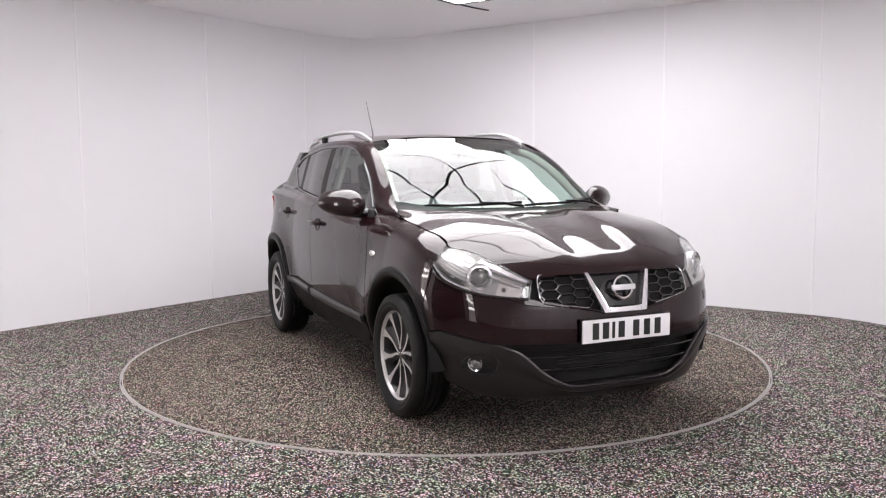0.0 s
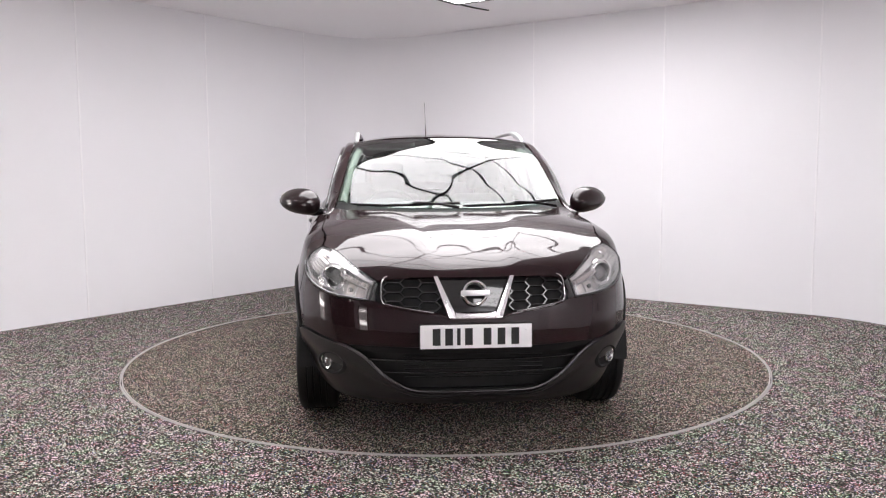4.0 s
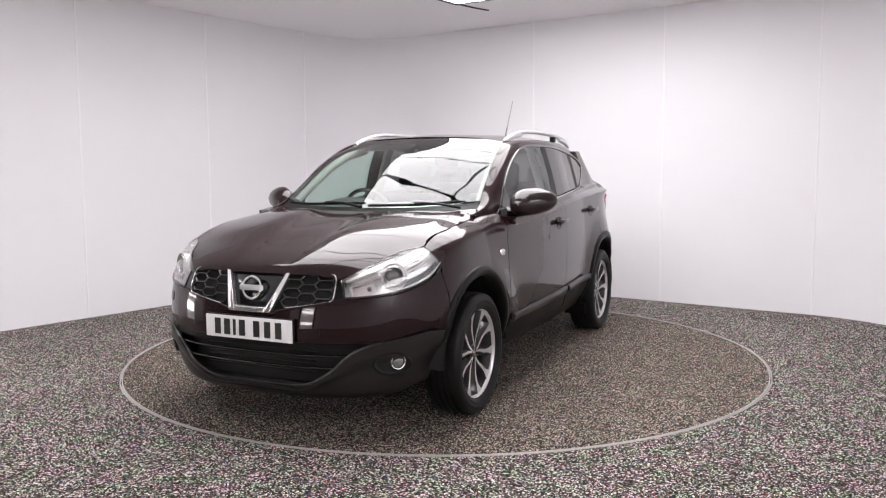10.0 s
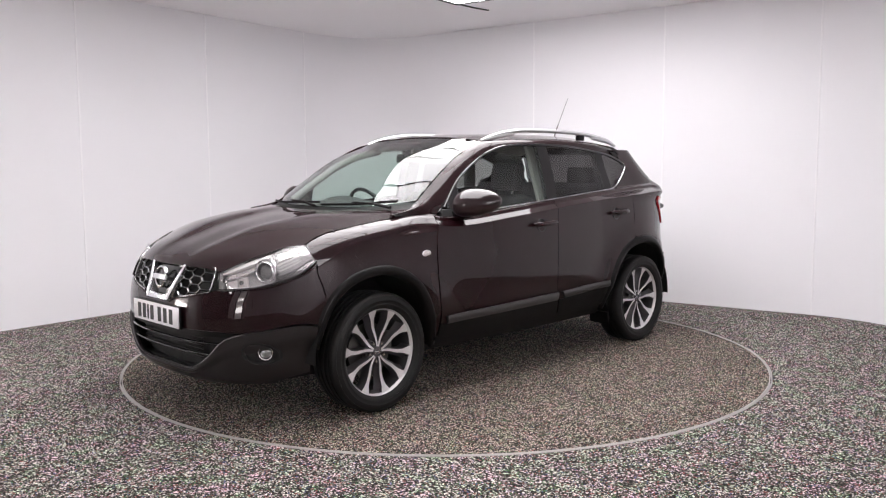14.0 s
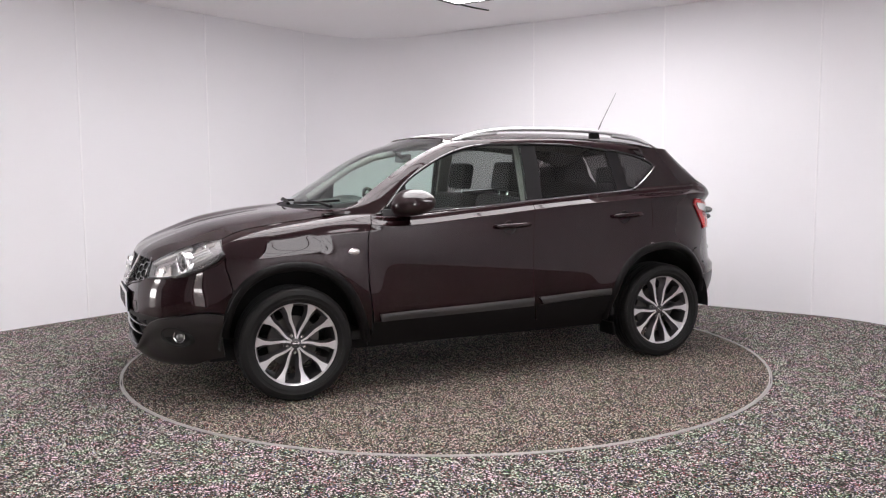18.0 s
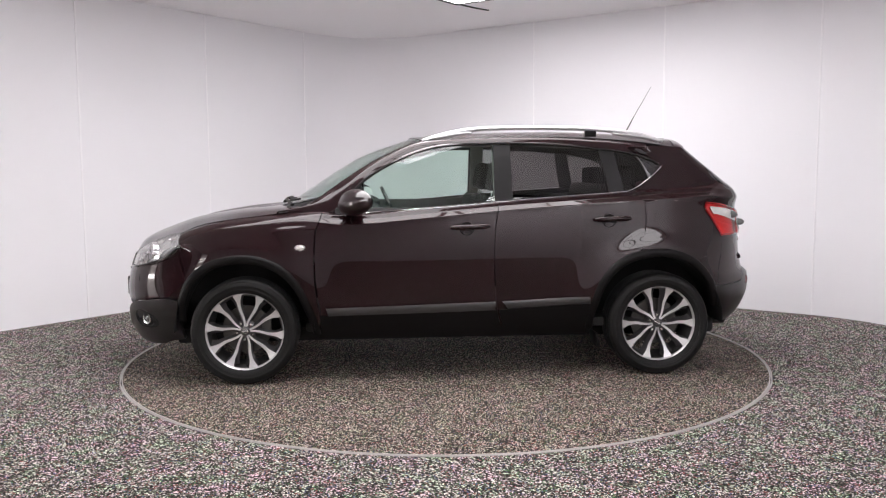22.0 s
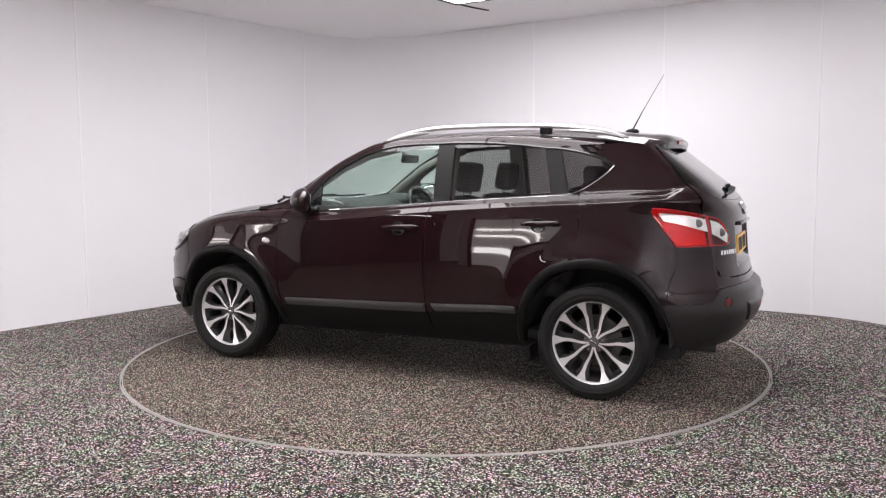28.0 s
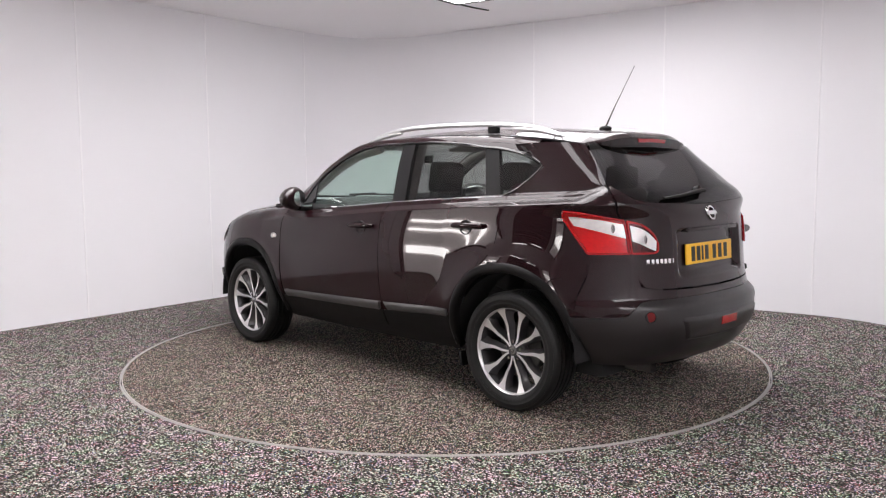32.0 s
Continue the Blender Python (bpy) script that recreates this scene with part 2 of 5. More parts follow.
def tube(bm, path, radius, n=10, flat=1.0, caps=True):
    """A rod along a path; radius may be a number or one for each place."""
    p = [Vector(q) for q in path]
    rings = []
    for i, q in enumerate(p):
        t = (p[min(i + 1, len(p) - 1)] - p[max(i - 1, 0)]).normalized()
        up = Vector((0, 0, 1)) if abs(t.z) < 0.9 else Vector((1, 0, 0))
        a = t.cross(up).normalized()
        b = a.cross(t).normalized()
        r = radius[i] if isinstance(radius, (list, tuple, np.ndarray)) else radius
        rings.append([bm.verts.new(q + a * math.cos(k) * r + b * math.sin(k) * r * flat) for k in np.linspace(0, 2 * math.pi, n, endpoint=False)])
    for a, b in zip(rings, rings[1:]):
        for i in range(n):
            bm.faces.new((a[i], a[(i + 1) % n], b[(i + 1) % n], b[i]))
    if caps:
        bm.faces.new(rings[0])
        bm.faces.new(rings[-1])


# ---- the room ----
HEIGHT = 2.90


def arc(c, r, a0, a1, n):
    return [(c[0] + r * math.cos(radians(a)), c[1] + r * math.sin(radians(a))) for a in np.linspace(a0, a1, n)]


def room_outline():
    """The plan of the white wall, anticlockwise from the right of the back corner: straight runs joined by round corners."""
    corner, u, v = Vector((-1.0, 4.45)), Vector((0.819, -0.573)), Vector((-0.597, -0.802))
    pts = []
    pts += [tuple(corner + u * k) for k in (1.0, 2.4, 3.85, 5.28)]
    end = corner + u * 5.28
    # a gentle bend towards the open side of the room
    head = -35.0
    p = Vector(end)
    for _ in range(8):
        head -= 6.5
        p = p + Vector((math.cos(radians(head)), math.sin(radians(head)))) * 0.16
        pts.append(tuple(p))
    pts.append((p.x + 0.12, -6.2))
    pts += arc((p.x - 0.88, -6.2), 1.0, 0, -90, 8)
    left_top = corner + v * 5.6
    left_x = left_top.x - 0.35
    pts += arc((left_x + 1.0, -6.2), 1.0, -90, -180, 8)
    pts.append((left_x, left_top.y - 0.9))
    pts += [tuple(corner + v * k) for k in (5.6, 4.6, 3.76, 2.35, 1.0)]
    # rounded back corner
    a, b = corner + v * 1.0, corner + u * 1.0
    for t in np.linspace(0, 1, 11)[1:-1]:
        q = a * (1 - t) ** 2 + corner * (2 * t * (1 - t)) + b * t ** 2
        pts.append(tuple(q))
    return pts


PLAN = room_outline()


def build_room():
    n = len(PLAN)
    c = Vector((sum(p[0] for p in PLAN) / n, sum(p[1] for p in PLAN) / n))
    outer = []
    for x, y in PLAN:
        d = (Vector((x, y)) - c).normalized() * 0.12
        outer.append((x + d.x, y + d.y))
    verts = []
    for ring in (PLAN, outer):
        for z in (-0.02, HEIGHT + 0.02):
            verts += [(x, y, z) for x, y in ring]
    faces = []
    for i in range(n):
        j = (i + 1) % n
        faces.append((i, j, n + j, n + i))
        faces.append((2 * n + j, 2 * n + i, 3 * n + i, 3 * n + j))
        faces.append((n + i, n + j, 3 * n + j, 3 * n + i))
        faces.append((j, i, 2 * n + i, 2 * n + j))
    wall = link("wall_round", verts, faces, WALL_WHITE)
    me = wall.data
    bm = bmesh.new()
    bm.from_mesh(me)
    for e in bm.edges:
        if len(e.link_faces) == 2 and e.calc_face_angle(0) > radians(30):
            e.smooth = False
    bm.to_mesh(me)
    bm.free()
    tagged(wall, "continuous white panelled studio wall with rounded corners", "wall", kind="structure")
    # ceiling slab
    bm = bmesh.new()
    vs = [bm.verts.new((x, y, HEIGHT)) for x, y in outer]
    f = bm.faces.new(vs)
    r = bmesh.ops.extrude_face_region(bm, geom=[f])
    bmesh.ops.translate(bm, verts=[v for v in r["geom"] if isinstance(v, bmesh.types.BMVert)], vec=(0, 0, 0.1))
    ob = part("ceiling", bm, CEIL_WHITE, None, smooth=0)
    tagged(ob, "smooth off-white painted studio ceiling", "ceiling", kind="structure")
    # floor: one sheet with a round opening for the turntable
    bm = bmesh.new()
    N = 128
    ring = [bm.verts.new((2.235 * math.cos(a), 2.235 * math.sin(a), 0)) for a in np.linspace(0, 2 * math.pi, N, endpoint=False)]
    far = [bm.verts.new((9.5 * math.cos(a), 9.5 * math.sin(a), 0)) for a in np.linspace(0, 2 * math.pi, N, endpoint=False)]
    low = [bm.verts.new((2.235 * math.cos(a), 2.235 * math.sin(a), -0.05)) for a in np.linspace(0, 2 * math.pi, N, endpoint=False)]
    for i in range(N):
        j = (i + 1) % N
        bm.faces.new((ring[i], far[i], far[j], ring[j]))
        bm.faces.new((low[i], ring[i], ring[j], low[j]))
    ob = part("floor", bm, MATTING, None, smooth=30)
    tagged(ob, "dark grey flecked matting floor with coloured specks", "floor", kind="structure")


build_room()

# ---- the turntable ----
turntable = tagged(new("turntable"), "round car turntable covered in flecked matting, steel rim", "turntable")


def build_turntable():
    bm = bmesh.new()
    lathe(bm, [(0.0005, 0.0), (0.7, 0.0), (1.4, 0.0), (2.212, 0.0), (2.212, -0.04)], 128)
    part("disc", bm, DISC_MATTING, turntable)
    bm = bmesh.new()
    lathe(bm, [(2.2125, -0.03), (2.2125, 0.003), (2.2185, 0.003), (2.219, -0.03)], 160)
    part("rim", bm, STEEL, turntable, "thin bright steel edging")


build_turntable()


def build_floor_rim():
    bm = bmesh.new()
    lathe(bm, [(2.2255, -0.03), (2.2255, 0.002), (2.2305, 0.002), (2.231, -0.03)], 160)
    ob = part("floor_trim", bm, STEEL, None)
    tagged(ob, "steel edging strip around the turntable pit", "trim", kind="structure")


build_floor_rim()

# ---- the light box over the car ----
BOX_TURN = -35.0


def build_light_box(x, y, turn, bays, seams):
    """A ceiling light of fabric panels in rows either side of broad beams."""
    bx = new("light_box")
    bx.matrix_world = Matrix.Translation((x, y, HEIGHT)) @ pose(0, 0, 0, 0, 0, turn)
    tagged(bx, "large luminous fabric ceiling light in a thin frame", "ceiling light", group="ceiling lights")
    for x0, x1 in bays:
        for y0, y1 in zip(seams, seams[1:]):
            bm = bmesh.new()
            box(bm, (x1 - x0, y1 - y0 - 0.03, 0.02), Matrix.Translation(((x0 + x1) / 2, -(y0 + y1) / 2, -0.012)))
            part("panel", bm, WHITE_GLOW, bx, smooth=0)
    length, wide = seams[-1] + 0.03, bays[-1][1]
    ends = [bays[0][0] - 0.03] + [e for b in bays for e in b] + [wide + 0.03]
    for x0, x1 in zip(ends[::2], ends[1::2]):
        bm = bmesh.new()
        box(bm, (x1 - x0, length - seams[0], 0.03), Matrix.Translation(((x0 + x1) / 2, -(length + seams[0]) / 2, -0.0155)))
        part("beam", bm, PLASTIC, bx, "dark beam", smooth=0)
    for y1 in seams:
        bm = bmesh.new()
        box(bm, (wide - bays[0][0], 0.03, 0.026), Matrix.Translation(((wide + bays[0][0]) / 2, -y1, -0.0135)))
        part("seam", bm, PLASTIC, bx, "thin dark seam", smooth=0)


build_light_box(0.13, 2.03, BOX_TURN, ((0.03, 1.316), (1.352, 2.43)), (0.03, 0.90, 1.50, 2.10, 2.70, 3.30, 3.97))
build_light_box(1.25, -4.6, 0.0, ((0.03, 1.312), (1.348, 2.43)), (0.03, 0.60, 1.20, 1.80, 2.40))


# ---- wall seams, light banks and the dark stand-in for an opening behind the camera ----
def wall_point(k, d, right):
    corner, u, v = Vector((-1.0, 4.45)), Vector((0.819, -0.573)), Vector((-0.597, -0.802))
    run = u if right else v
    n = Vector((-0.573, -0.819)) if right else Vector((0.802, -0.597))
    return corner + run * k + n * d, math.degrees(math.atan2(run.y, run.x))


def build_seams():
    for k, right in ((2.40, True), (3.85, True), (5.27, True), (3.76, False), (2.38, False), (1.02, False)):
        p, a = wall_point(k, 0.002, right)
        bm = bmesh.new()
        box(bm, (0.016, 0.008, HEIGHT - 0.004), Matrix.Translation((p.x, p.y, HEIGHT / 2)) @ pose(0, 0, 0, 0, 0, a), 0.004, 2)
        ob = part("trim", bm, SEAM, None)
        tagged(ob, "narrow white cover strip between wall panels", "trim", kind="structure")


build_seams()


def build_bank(name, x, y, turn, w, h):
    """A standing light: a lit screen between dark posts, strip lamps across it and narrow side screens."""
    b = new(name)
    b.matrix_world = pose(x, y, 0.0, 0, 0, turn)
    tagged(b, "tall standing studio light with glowing screen and strip lamps", "studio light", group="studio lights")
    bm = bmesh.new()
    box(bm, (w, 0.03, h), Matrix.Translation((0, 0.0, 0.05 + h / 2)), 0.006)
    part("screen", bm, SCREEN_GLOW, b, "softly glowing screen")
    for sx in (-1, 1):
        bm = bmesh.new()
        box(bm, (0.07, 0.10, h + 0.1), Matrix.Translation((sx * (w / 2 + 0.036), 0.03, 0.05 + h / 2)), 0.008)
        part("post", bm, PLASTIC, b, "dark upright post")
        bm = bmesh.new()
        box(bm, (0.17, 0.02, h), Matrix.Translation((sx * (w / 2 + 0.16), 0.05, 0.05 + h / 2)) @ pose(0, 0, 0, 0, 0, 25 * sx), 0.004)
        part("side_screen", bm, WALL_WHITE, b, "white side screen")
    for z, thick in ((h * 0.80, 0.07), (h * 0.66, 0.07), (h * 0.34, 0.22)):
        bm = bmesh.new()
        box(bm, (w * 0.86, 0.05, thick), Matrix.Translation((0, 0.045, z)), 0.022, 3)
        part("strip_lamp", bm, BANK_GLOW, b, "bright strip lamp")


build_bank("light_bank", -4.50, -1.33, -90, 0.62, 1.9)
build_bank("light_bank", -3.25, -5.05, -52, 0.62, 1.9)


def build_strip_light(x, y, z):
    # added on the wall in place of ceiling lights beyond the opening
    st = new("strip_light")
    st.matrix_world = pose(x, y, z, 0, 0, 90)
    tagged(st, "slim white strip light, unseen stand-in for the next room's ceiling lights", "wall light", group="batten lights")
    bm = bmesh.new()
    box(bm, (1.1, 0.05, 0.05), bevel=0.01)
    part("body", bm, WALL_WHITE, st)
    bm = bmesh.new()
    tube(bm, [(-0.52, -0.045, 0), (0.52, -0.045, 0)], 0.018, 12)
    part("tube", bm, BANK_GLOW, st, "glowing tube")


for py, pz in ((-2.75, 2.35), (-4.15, 2.25)):
    build_strip_light(-4.58, py, pz)


def build_dark_opening():
    # unseen dark slats stand in for an opening, to darken the paint's reflections
    bm = bmesh.new()
    for k in range(24):
        box(bm, (3.0, 0.03, 0.098), Matrix.Translation((-4.66, -3.7, 0.06 + 0.1 * k)) @ pose(0, 0, 0, 0, 0, 90), 0.01, 2)
    ob = part("dark_opening", bm, OPENING_DARK, None)
    tagged(ob, "dark slatted stand-in for an unseen opening in the wall", "door", kind="structure")


build_dark_opening()


def build_cable():
    bm = bmesh.new()
    tube(bm, [(0.14, 2.07, HEIGHT - 0.006), (0.29, 2.24, HEIGHT - 0.008), (0.44, 2.39, HEIGHT - 0.004)], 0.007, 8)
    ob = part("cable", bm, PLASTIC, None)
    tagged(ob, "short dark cable along the ceiling beside the light", "cable")


build_cable()


# ---- car body surface ----
def ease(v):
    v = min(max(v, 0.0), 1.0)
    return v * v * (3 - 2 * v)


def ramp01(v):
    return min(max(v, 0.0), 1.0)


def lerp_curve(xs, ys):
    """Smooth interpolation through a few (x, y) stations (monotone cubic)."""
    xs, ys = np.array(xs, float), np.array(ys, float)
    h = np.diff(xs)
    dl = np.diff(ys) / h
    m = np.zeros(len(xs))
    for i in range(1, len(xs) - 1):
        if dl[i - 1] * dl[i] > 0:
            m[i] = 2 * dl[i - 1] * dl[i] / (dl[i - 1] + dl[i])
    m[0], m[-1] = dl[0], dl[-1]

    def f(x):
        x = min(max(x, xs[0]), xs[-1])
        i = min(max(int(np.searchsorted(xs, x)) - 1, 0), len(h) - 1)
        t = (x - xs[i]) / h[i]
        return ((2 * t**3 - 3 * t**2 + 1) * ys[i] + (t**3 - 2 * t**2 + t) * h[i] * m[i]
                + (3 * t**2 - 2 * t**3) * ys[i + 1] + (t**3 - t**2) * h[i] * m[i + 1])
    return f


NOSE, TAIL, BEND = 1.40, -1.20, 2.8
nose_x = lerp_curve([0.18, 0.25, 0.34, 0.45, 0.56, 0.66, 0.72, 0.80, 0.86, 0.93, 1.02], [2.04, 2.13, 2.155, 2.165, 2.168, 2.155, 2.135, 2.10, 2.05, 1.93, 1.72])
tail_x = lerp_curve([0.22, 0.29, 0.39, 0.53, 0.61, 0.66, 0.80, 0.95, 1.07, 1.20, 1.29, 1.42, 1.52], [-1.84, -2.01, -2.10, -2.145, -2.14, -2.09, -2.062, -2.05, -2.032, -1.93, -1.825, -1.66, -1.54])
belt_z = lerp_curve([-1.9, -1.06, -0.37, 0.13, 0.70, 0.90, 1.30, 1.60, 1.80, 2.0], [1.22, 1.175, 1.132, 1.09, 1.05, 1.065, 1.03, 0.985, 0.925, 0.85])


def tail_bend(z):
    """How square the plan of the tail is: squarer above the belt."""
    return 2.85 + 3.25 * ease((z - 1.06) / 0.2)


def flank(x, z):
    """Half width of the body at the station x and height z, before the ends are rounded."""
    zb = belt_z(x)
    u = min(z, zb) - 0.78
    if u < 0:
        y = 0.893 - 0.16 * u * u - 0.05 * (max(0.5 - z, 0.0) / 0.25) ** 2
    else:
        y = 0.893 - 0.4 * u * u * min((0.43 / (zb - 0.61)) ** 2, 1.6)
    # the sides bow gently in plan
    y -= min(max(x - 0.05, -0.85), 1.1) ** 2 / 29
    b = ease((x - 0.75) / 0.35)
    s = z - zb
    rear = ease((-x - 0.55) / 0.95)
    soft = ease((-x - 1.66) / 0.16)
    door = ((0.030 + 0.064 * rear) * ramp01((s + 0.058 + 0.02 * soft) / (0.028 + 0.07 * soft)) + 0.008 * ramp01((s + 0.03) / (0.024 + 0.04 * soft))
            + (0.042 - 0.012 * rear) * ramp01((s + 0.007 + 0.02 * soft) / (0.007 + 0.05 * soft))) * (1 - 0.06 * soft)
    wing_drop = 0.022 * ramp01((s + 0.092) / 0.014) * ease((1.22 - x) / 0.25) + 0.082 * ramp01((s + 0.10) / 0.10) ** 4
    y -= (1 - b) * door + b * wing_drop
    if s > 0:
        y -= (0.22 * s + 0.5 * s * s * s) * (1 - rear) + 0.235 * s * rear
    # the wings swell round the wheel arches
    for cx, swell in ((1.315, 0.024), (-1.315, 0.032)):
        r = math.hypot(x - cx, z - 0.3365)
        y += swell * math.exp(-((r - 0.46) / 0.12) ** 2) * ease((z - 0.30) / 0.25)
    return y


def body(s, z):
    """The body's outer surface: s runs round the plan, 0 the nose, 1 to 2 the side, 3 the tail."""
    e = 2 / BEND
    if s <= 1:
        a = max(s, 0.0) * math.pi / 2
        x = NOSE + (nose_x(z) - NOSE) * max(math.cos(a), 0.0) ** e
        return (x, flank(x, z) * math.sin(a) ** e, z)
    if s >= 2:
        e = 2 / tail_bend(z)
        a = (3 - min(s, 3.0)) * math.pi / 2
        x = TAIL + (tail_x(z) - TAIL) * max(math.cos(a), 0.0) ** e
        return (x, flank(x, z) * max(math.sin(a), 0.0) ** e, z)
    x = NOSE + (TAIL - NOSE) * (s - 1)
    return (x, flank(x, z), z)


def at(p):
    """(x, z) on the side, ("f", y, z) on the nose or ("r", y, z) on the tail, as (s, z)."""
    if p[0] == "f" or p[0] == "r":
        y, z = p[1], p[2]
        lo, hi = 0.0, 1.0
        for _ in range(40):
            m = (lo + hi) / 2
            if body(m if p[0] == "f" else 3 - m, z)[1] < y:
                lo = m
            else:
                hi = m
        return (lo if p[0] == "f" else 3 - lo, z)
    x, z = p
    if x > NOSE:
        q = min((x - NOSE) / (nose_x(z) - NOSE), 1.0)
        return (math.acos(q ** (BEND / 2)) * 2 / math.pi, z)
    if x < TAIL:
        q = min((x - TAIL) / (tail_x(z) - TAIL), 1.0)
        return (3 - math.acos(max(q, 0.0) ** (tail_bend(z) / 2)) * 2 / math.pi, z)
    return (1 + (NOSE - x) / (NOSE - TAIL), z)


def spline(points, n, straight=False):
    """n points at even steps along a smooth curve through the points."""
    p = np.array(points, float)
    if straight or len(p) == 2:
        fine = p
    else:
        q = np.vstack([2 * p[0] - p[1], p, 2 * p[-1] - p[-2]])
        fine = []
        for i in range(len(p) - 1):
            a, b, c, d = q[i:i + 4]
            for t in np.linspace(0, 1, 24, endpoint=False):
                fine.append(0.5 * (2 * b + (c - a) * t + (2 * a - 5 * b + 4 * c - d) * t * t + (3 * b - a - 3 * c + d) * t**3))
        fine = np.vstack([fine, p[-1:]])
    run = np.concatenate([[0], np.cumsum(np.linalg.norm(np.diff(fine, axis=0), axis=1))])
    u = np.linspace(0, run[-1], n)
    return np.stack([np.interp(u, run, fine[:, k]) for k in range(fine.shape[1])], 1)


def coons(low, high, first, last, nu, nv, gap=0.0025):
    """A grid over the patch between four curves: low and high run from first to last."""
    def run(c, n):
        return spline([at(p) for p in c], n)
    lo, hi, le, ri = run(low, nu), run(high, nu), run(first, nv), run(last, nv)
    grid = np.empty((nu, nv, 2))
    for i in range(nu):
        u = i / (nu - 1)
        for j in range(nv):
            v = j / (nv - 1)
            grid[i, j] = ((1 - v) * lo[i] + v * hi[i] + (1 - u) * le[j] + u * ri[j]
                          - (1 - u) * (1 - v) * (lo[0] + le[0]) / 2 - u * (1 - v) * (lo[-1] + ri[0]) / 2
                          - (1 - u) * v * (hi[0] + le[-1]) / 2 - u * v * (hi[-1] + ri[-1]) / 2)
    return grid


def on_body(grid):
    return np.array([[body(s, z) for s, z in row] for row in grid])


def skin(guides, nu, nv):
    """A grid lofted smoothly over guide curves, each a list of places."""
    rails = np.array([spline(g, nu) for g in guides])
    return np.array([spline(rails[:, i], nv) for i in range(nu)])


# ---- the car: x forward, y to its left, z up, from the middle between the axles ----
car = tagged(new("car"), "dark aubergine five-door crossover car with silver roof rails", "car")


def spline_points(curve, n=30):
    """Points along a mixed curve, brought to the body's own coordinates."""
    return [tuple(q) for q in spline([at(p) for p in curve], n)]


SKIN = [PAINT, TRIM]


def hood_edge(x):
    z = belt_z(x)
    return (x, body(*at((x, z)))[1], z)


def wing(low, high, first, last, nu=40, nv=30):
    return on_body(coons(low, high, first, last, nu, nv))


def door_skin(low, high, first, last, nu):
    """A door panel whose rows follow the folds of the shoulder under the glass."""
    g = coons(low, high, first, last, nu, 90)
    folds = (-0.064, -0.0595, -0.0575, -0.055, -0.049, -0.043, -0.037, -0.0325, -0.0302, -0.0275, -0.021, -0.014, -0.0085, -0.007, -0.005, -0.002)
    rows = []
    for col in g:
        x_top = NOSE + (TAIL - NOSE) * (col[-1, 0] - 1)
        zb = belt_z(x_top)
        zs = list(np.linspace(col[0, 1], zb - 0.072, 60)) + [zb + f for f in folds] + [max(col[-1, 1], zb - 0.001)]
        rows.append([body(np.interp(z, col[:, 1], col[:, 0]), z) for z in zs])
    return np.array(rows)


# curves shared between panels
DOOR_FRONT = [(0.84, 0.335), (0.85, 0.45), (0.875, 0.66), (0.875, 0.91), (0.85, 1.0), (0.83, 1.066)]
DOOR_SPLIT = [(-0.29, 0.335), (-0.265, 0.42), (-0.245, 0.62), (-0.245, 0.91), (-0.27, 1.08), (-0.285, 1.125)]
DOOR_REAR = [(-0.86, 0.335), (-0.875, 0.52), (-0.97, 0.66), (-1.10, 0.765), (-1.184, 0.817), (-1.215, 0.95), (-1.22, 1.08), (-1.19, 1.185)]
FRONT_ARCH = [(1.715, 0.53), (1.66, 0.65), (1.56, 0.745), (1.44, 0.795), (1.30, 0.808), (1.15, 0.765), (1.02, 0.665), (0.92, 0.50), (0.86, 0.335)]
REAR_ARCH = [(-1.185, 0.83), (-1.30, 0.832), (-1.42, 0.81), (-1.52, 0.765), (-1.565, 0.73)]
GLASS_TOP_FRONT = [(0.715, 1.10), (0.60, 1.230), (0.49, 1.313), (0.31, 1.408), (0.13, 1.466), (-0.05, 1.486), (-0.26, 1.490)]
GLASS_TOP_REAR = [(-0.37, 1.492), (-0.59, 1.488), (-0.80, 1.473), (-0.955, 1.455)]
QUARTER_TOP = [(-1.06, 1.446), (-1.20, 1.42), (-1.31, 1.385), (-1.36, 1.357)]
QUARTER_LOW = [(-1.115, 1.19), (-1.19, 1.203), (-1.29, 1.27), (-1.345, 1.315), (-1.372, 1.342)]
WS_SIDE = [(0.865, 0.690, 1.148), (0.77, 0.672, 1.215), (0.68, 0.656, 1.276), (0.589, 0.641, 1.336), (0.498, 0.626, 1.390), (0.407, 0.613, 1.435), (0.316, 0.602, 1.475), (0.19, 0.588, 1.512)]
WING_TOP = [(1.70, 0.940), (1.64, 0.967), (1.56, 0.992), (1.45, 1.012), (1.32, 1.029), (1.20, 1.042), (1.0, 1.06), (0.83, 1.066)]
ROOF_EDGE = [(0.19, 0.588, 1.512), (-0.2, 0.60, 1.527), (-0.6, 0.60, 1.535), (-1.0, 0.585, 1.522), (-1.3, 0.56, 1.498), (-1.52, 0.525, 1.468)]


def tucked(curve, cx, by):
    """The curve drawn towards the wheel's centre."""
    out = []
    for x, z in curve:
        d = math.hypot(x - cx, z - 0.3365)
        k = (d - by * ease((z - 0.34) / 0.2)) / d
        out.append((cx + (x - cx) * k, 0.3365 + (z - 0.3365) * k))
    return out


DOOR_REAR = tucked(DOOR_REAR[:3], -1.315, 0.014) + DOOR_REAR[3:]
FRONT_ARCH = tucked(FRONT_ARCH, 1.315, 0.014)
REAR_ARCH = tucked(REAR_ARCH, -1.315, 0.014)


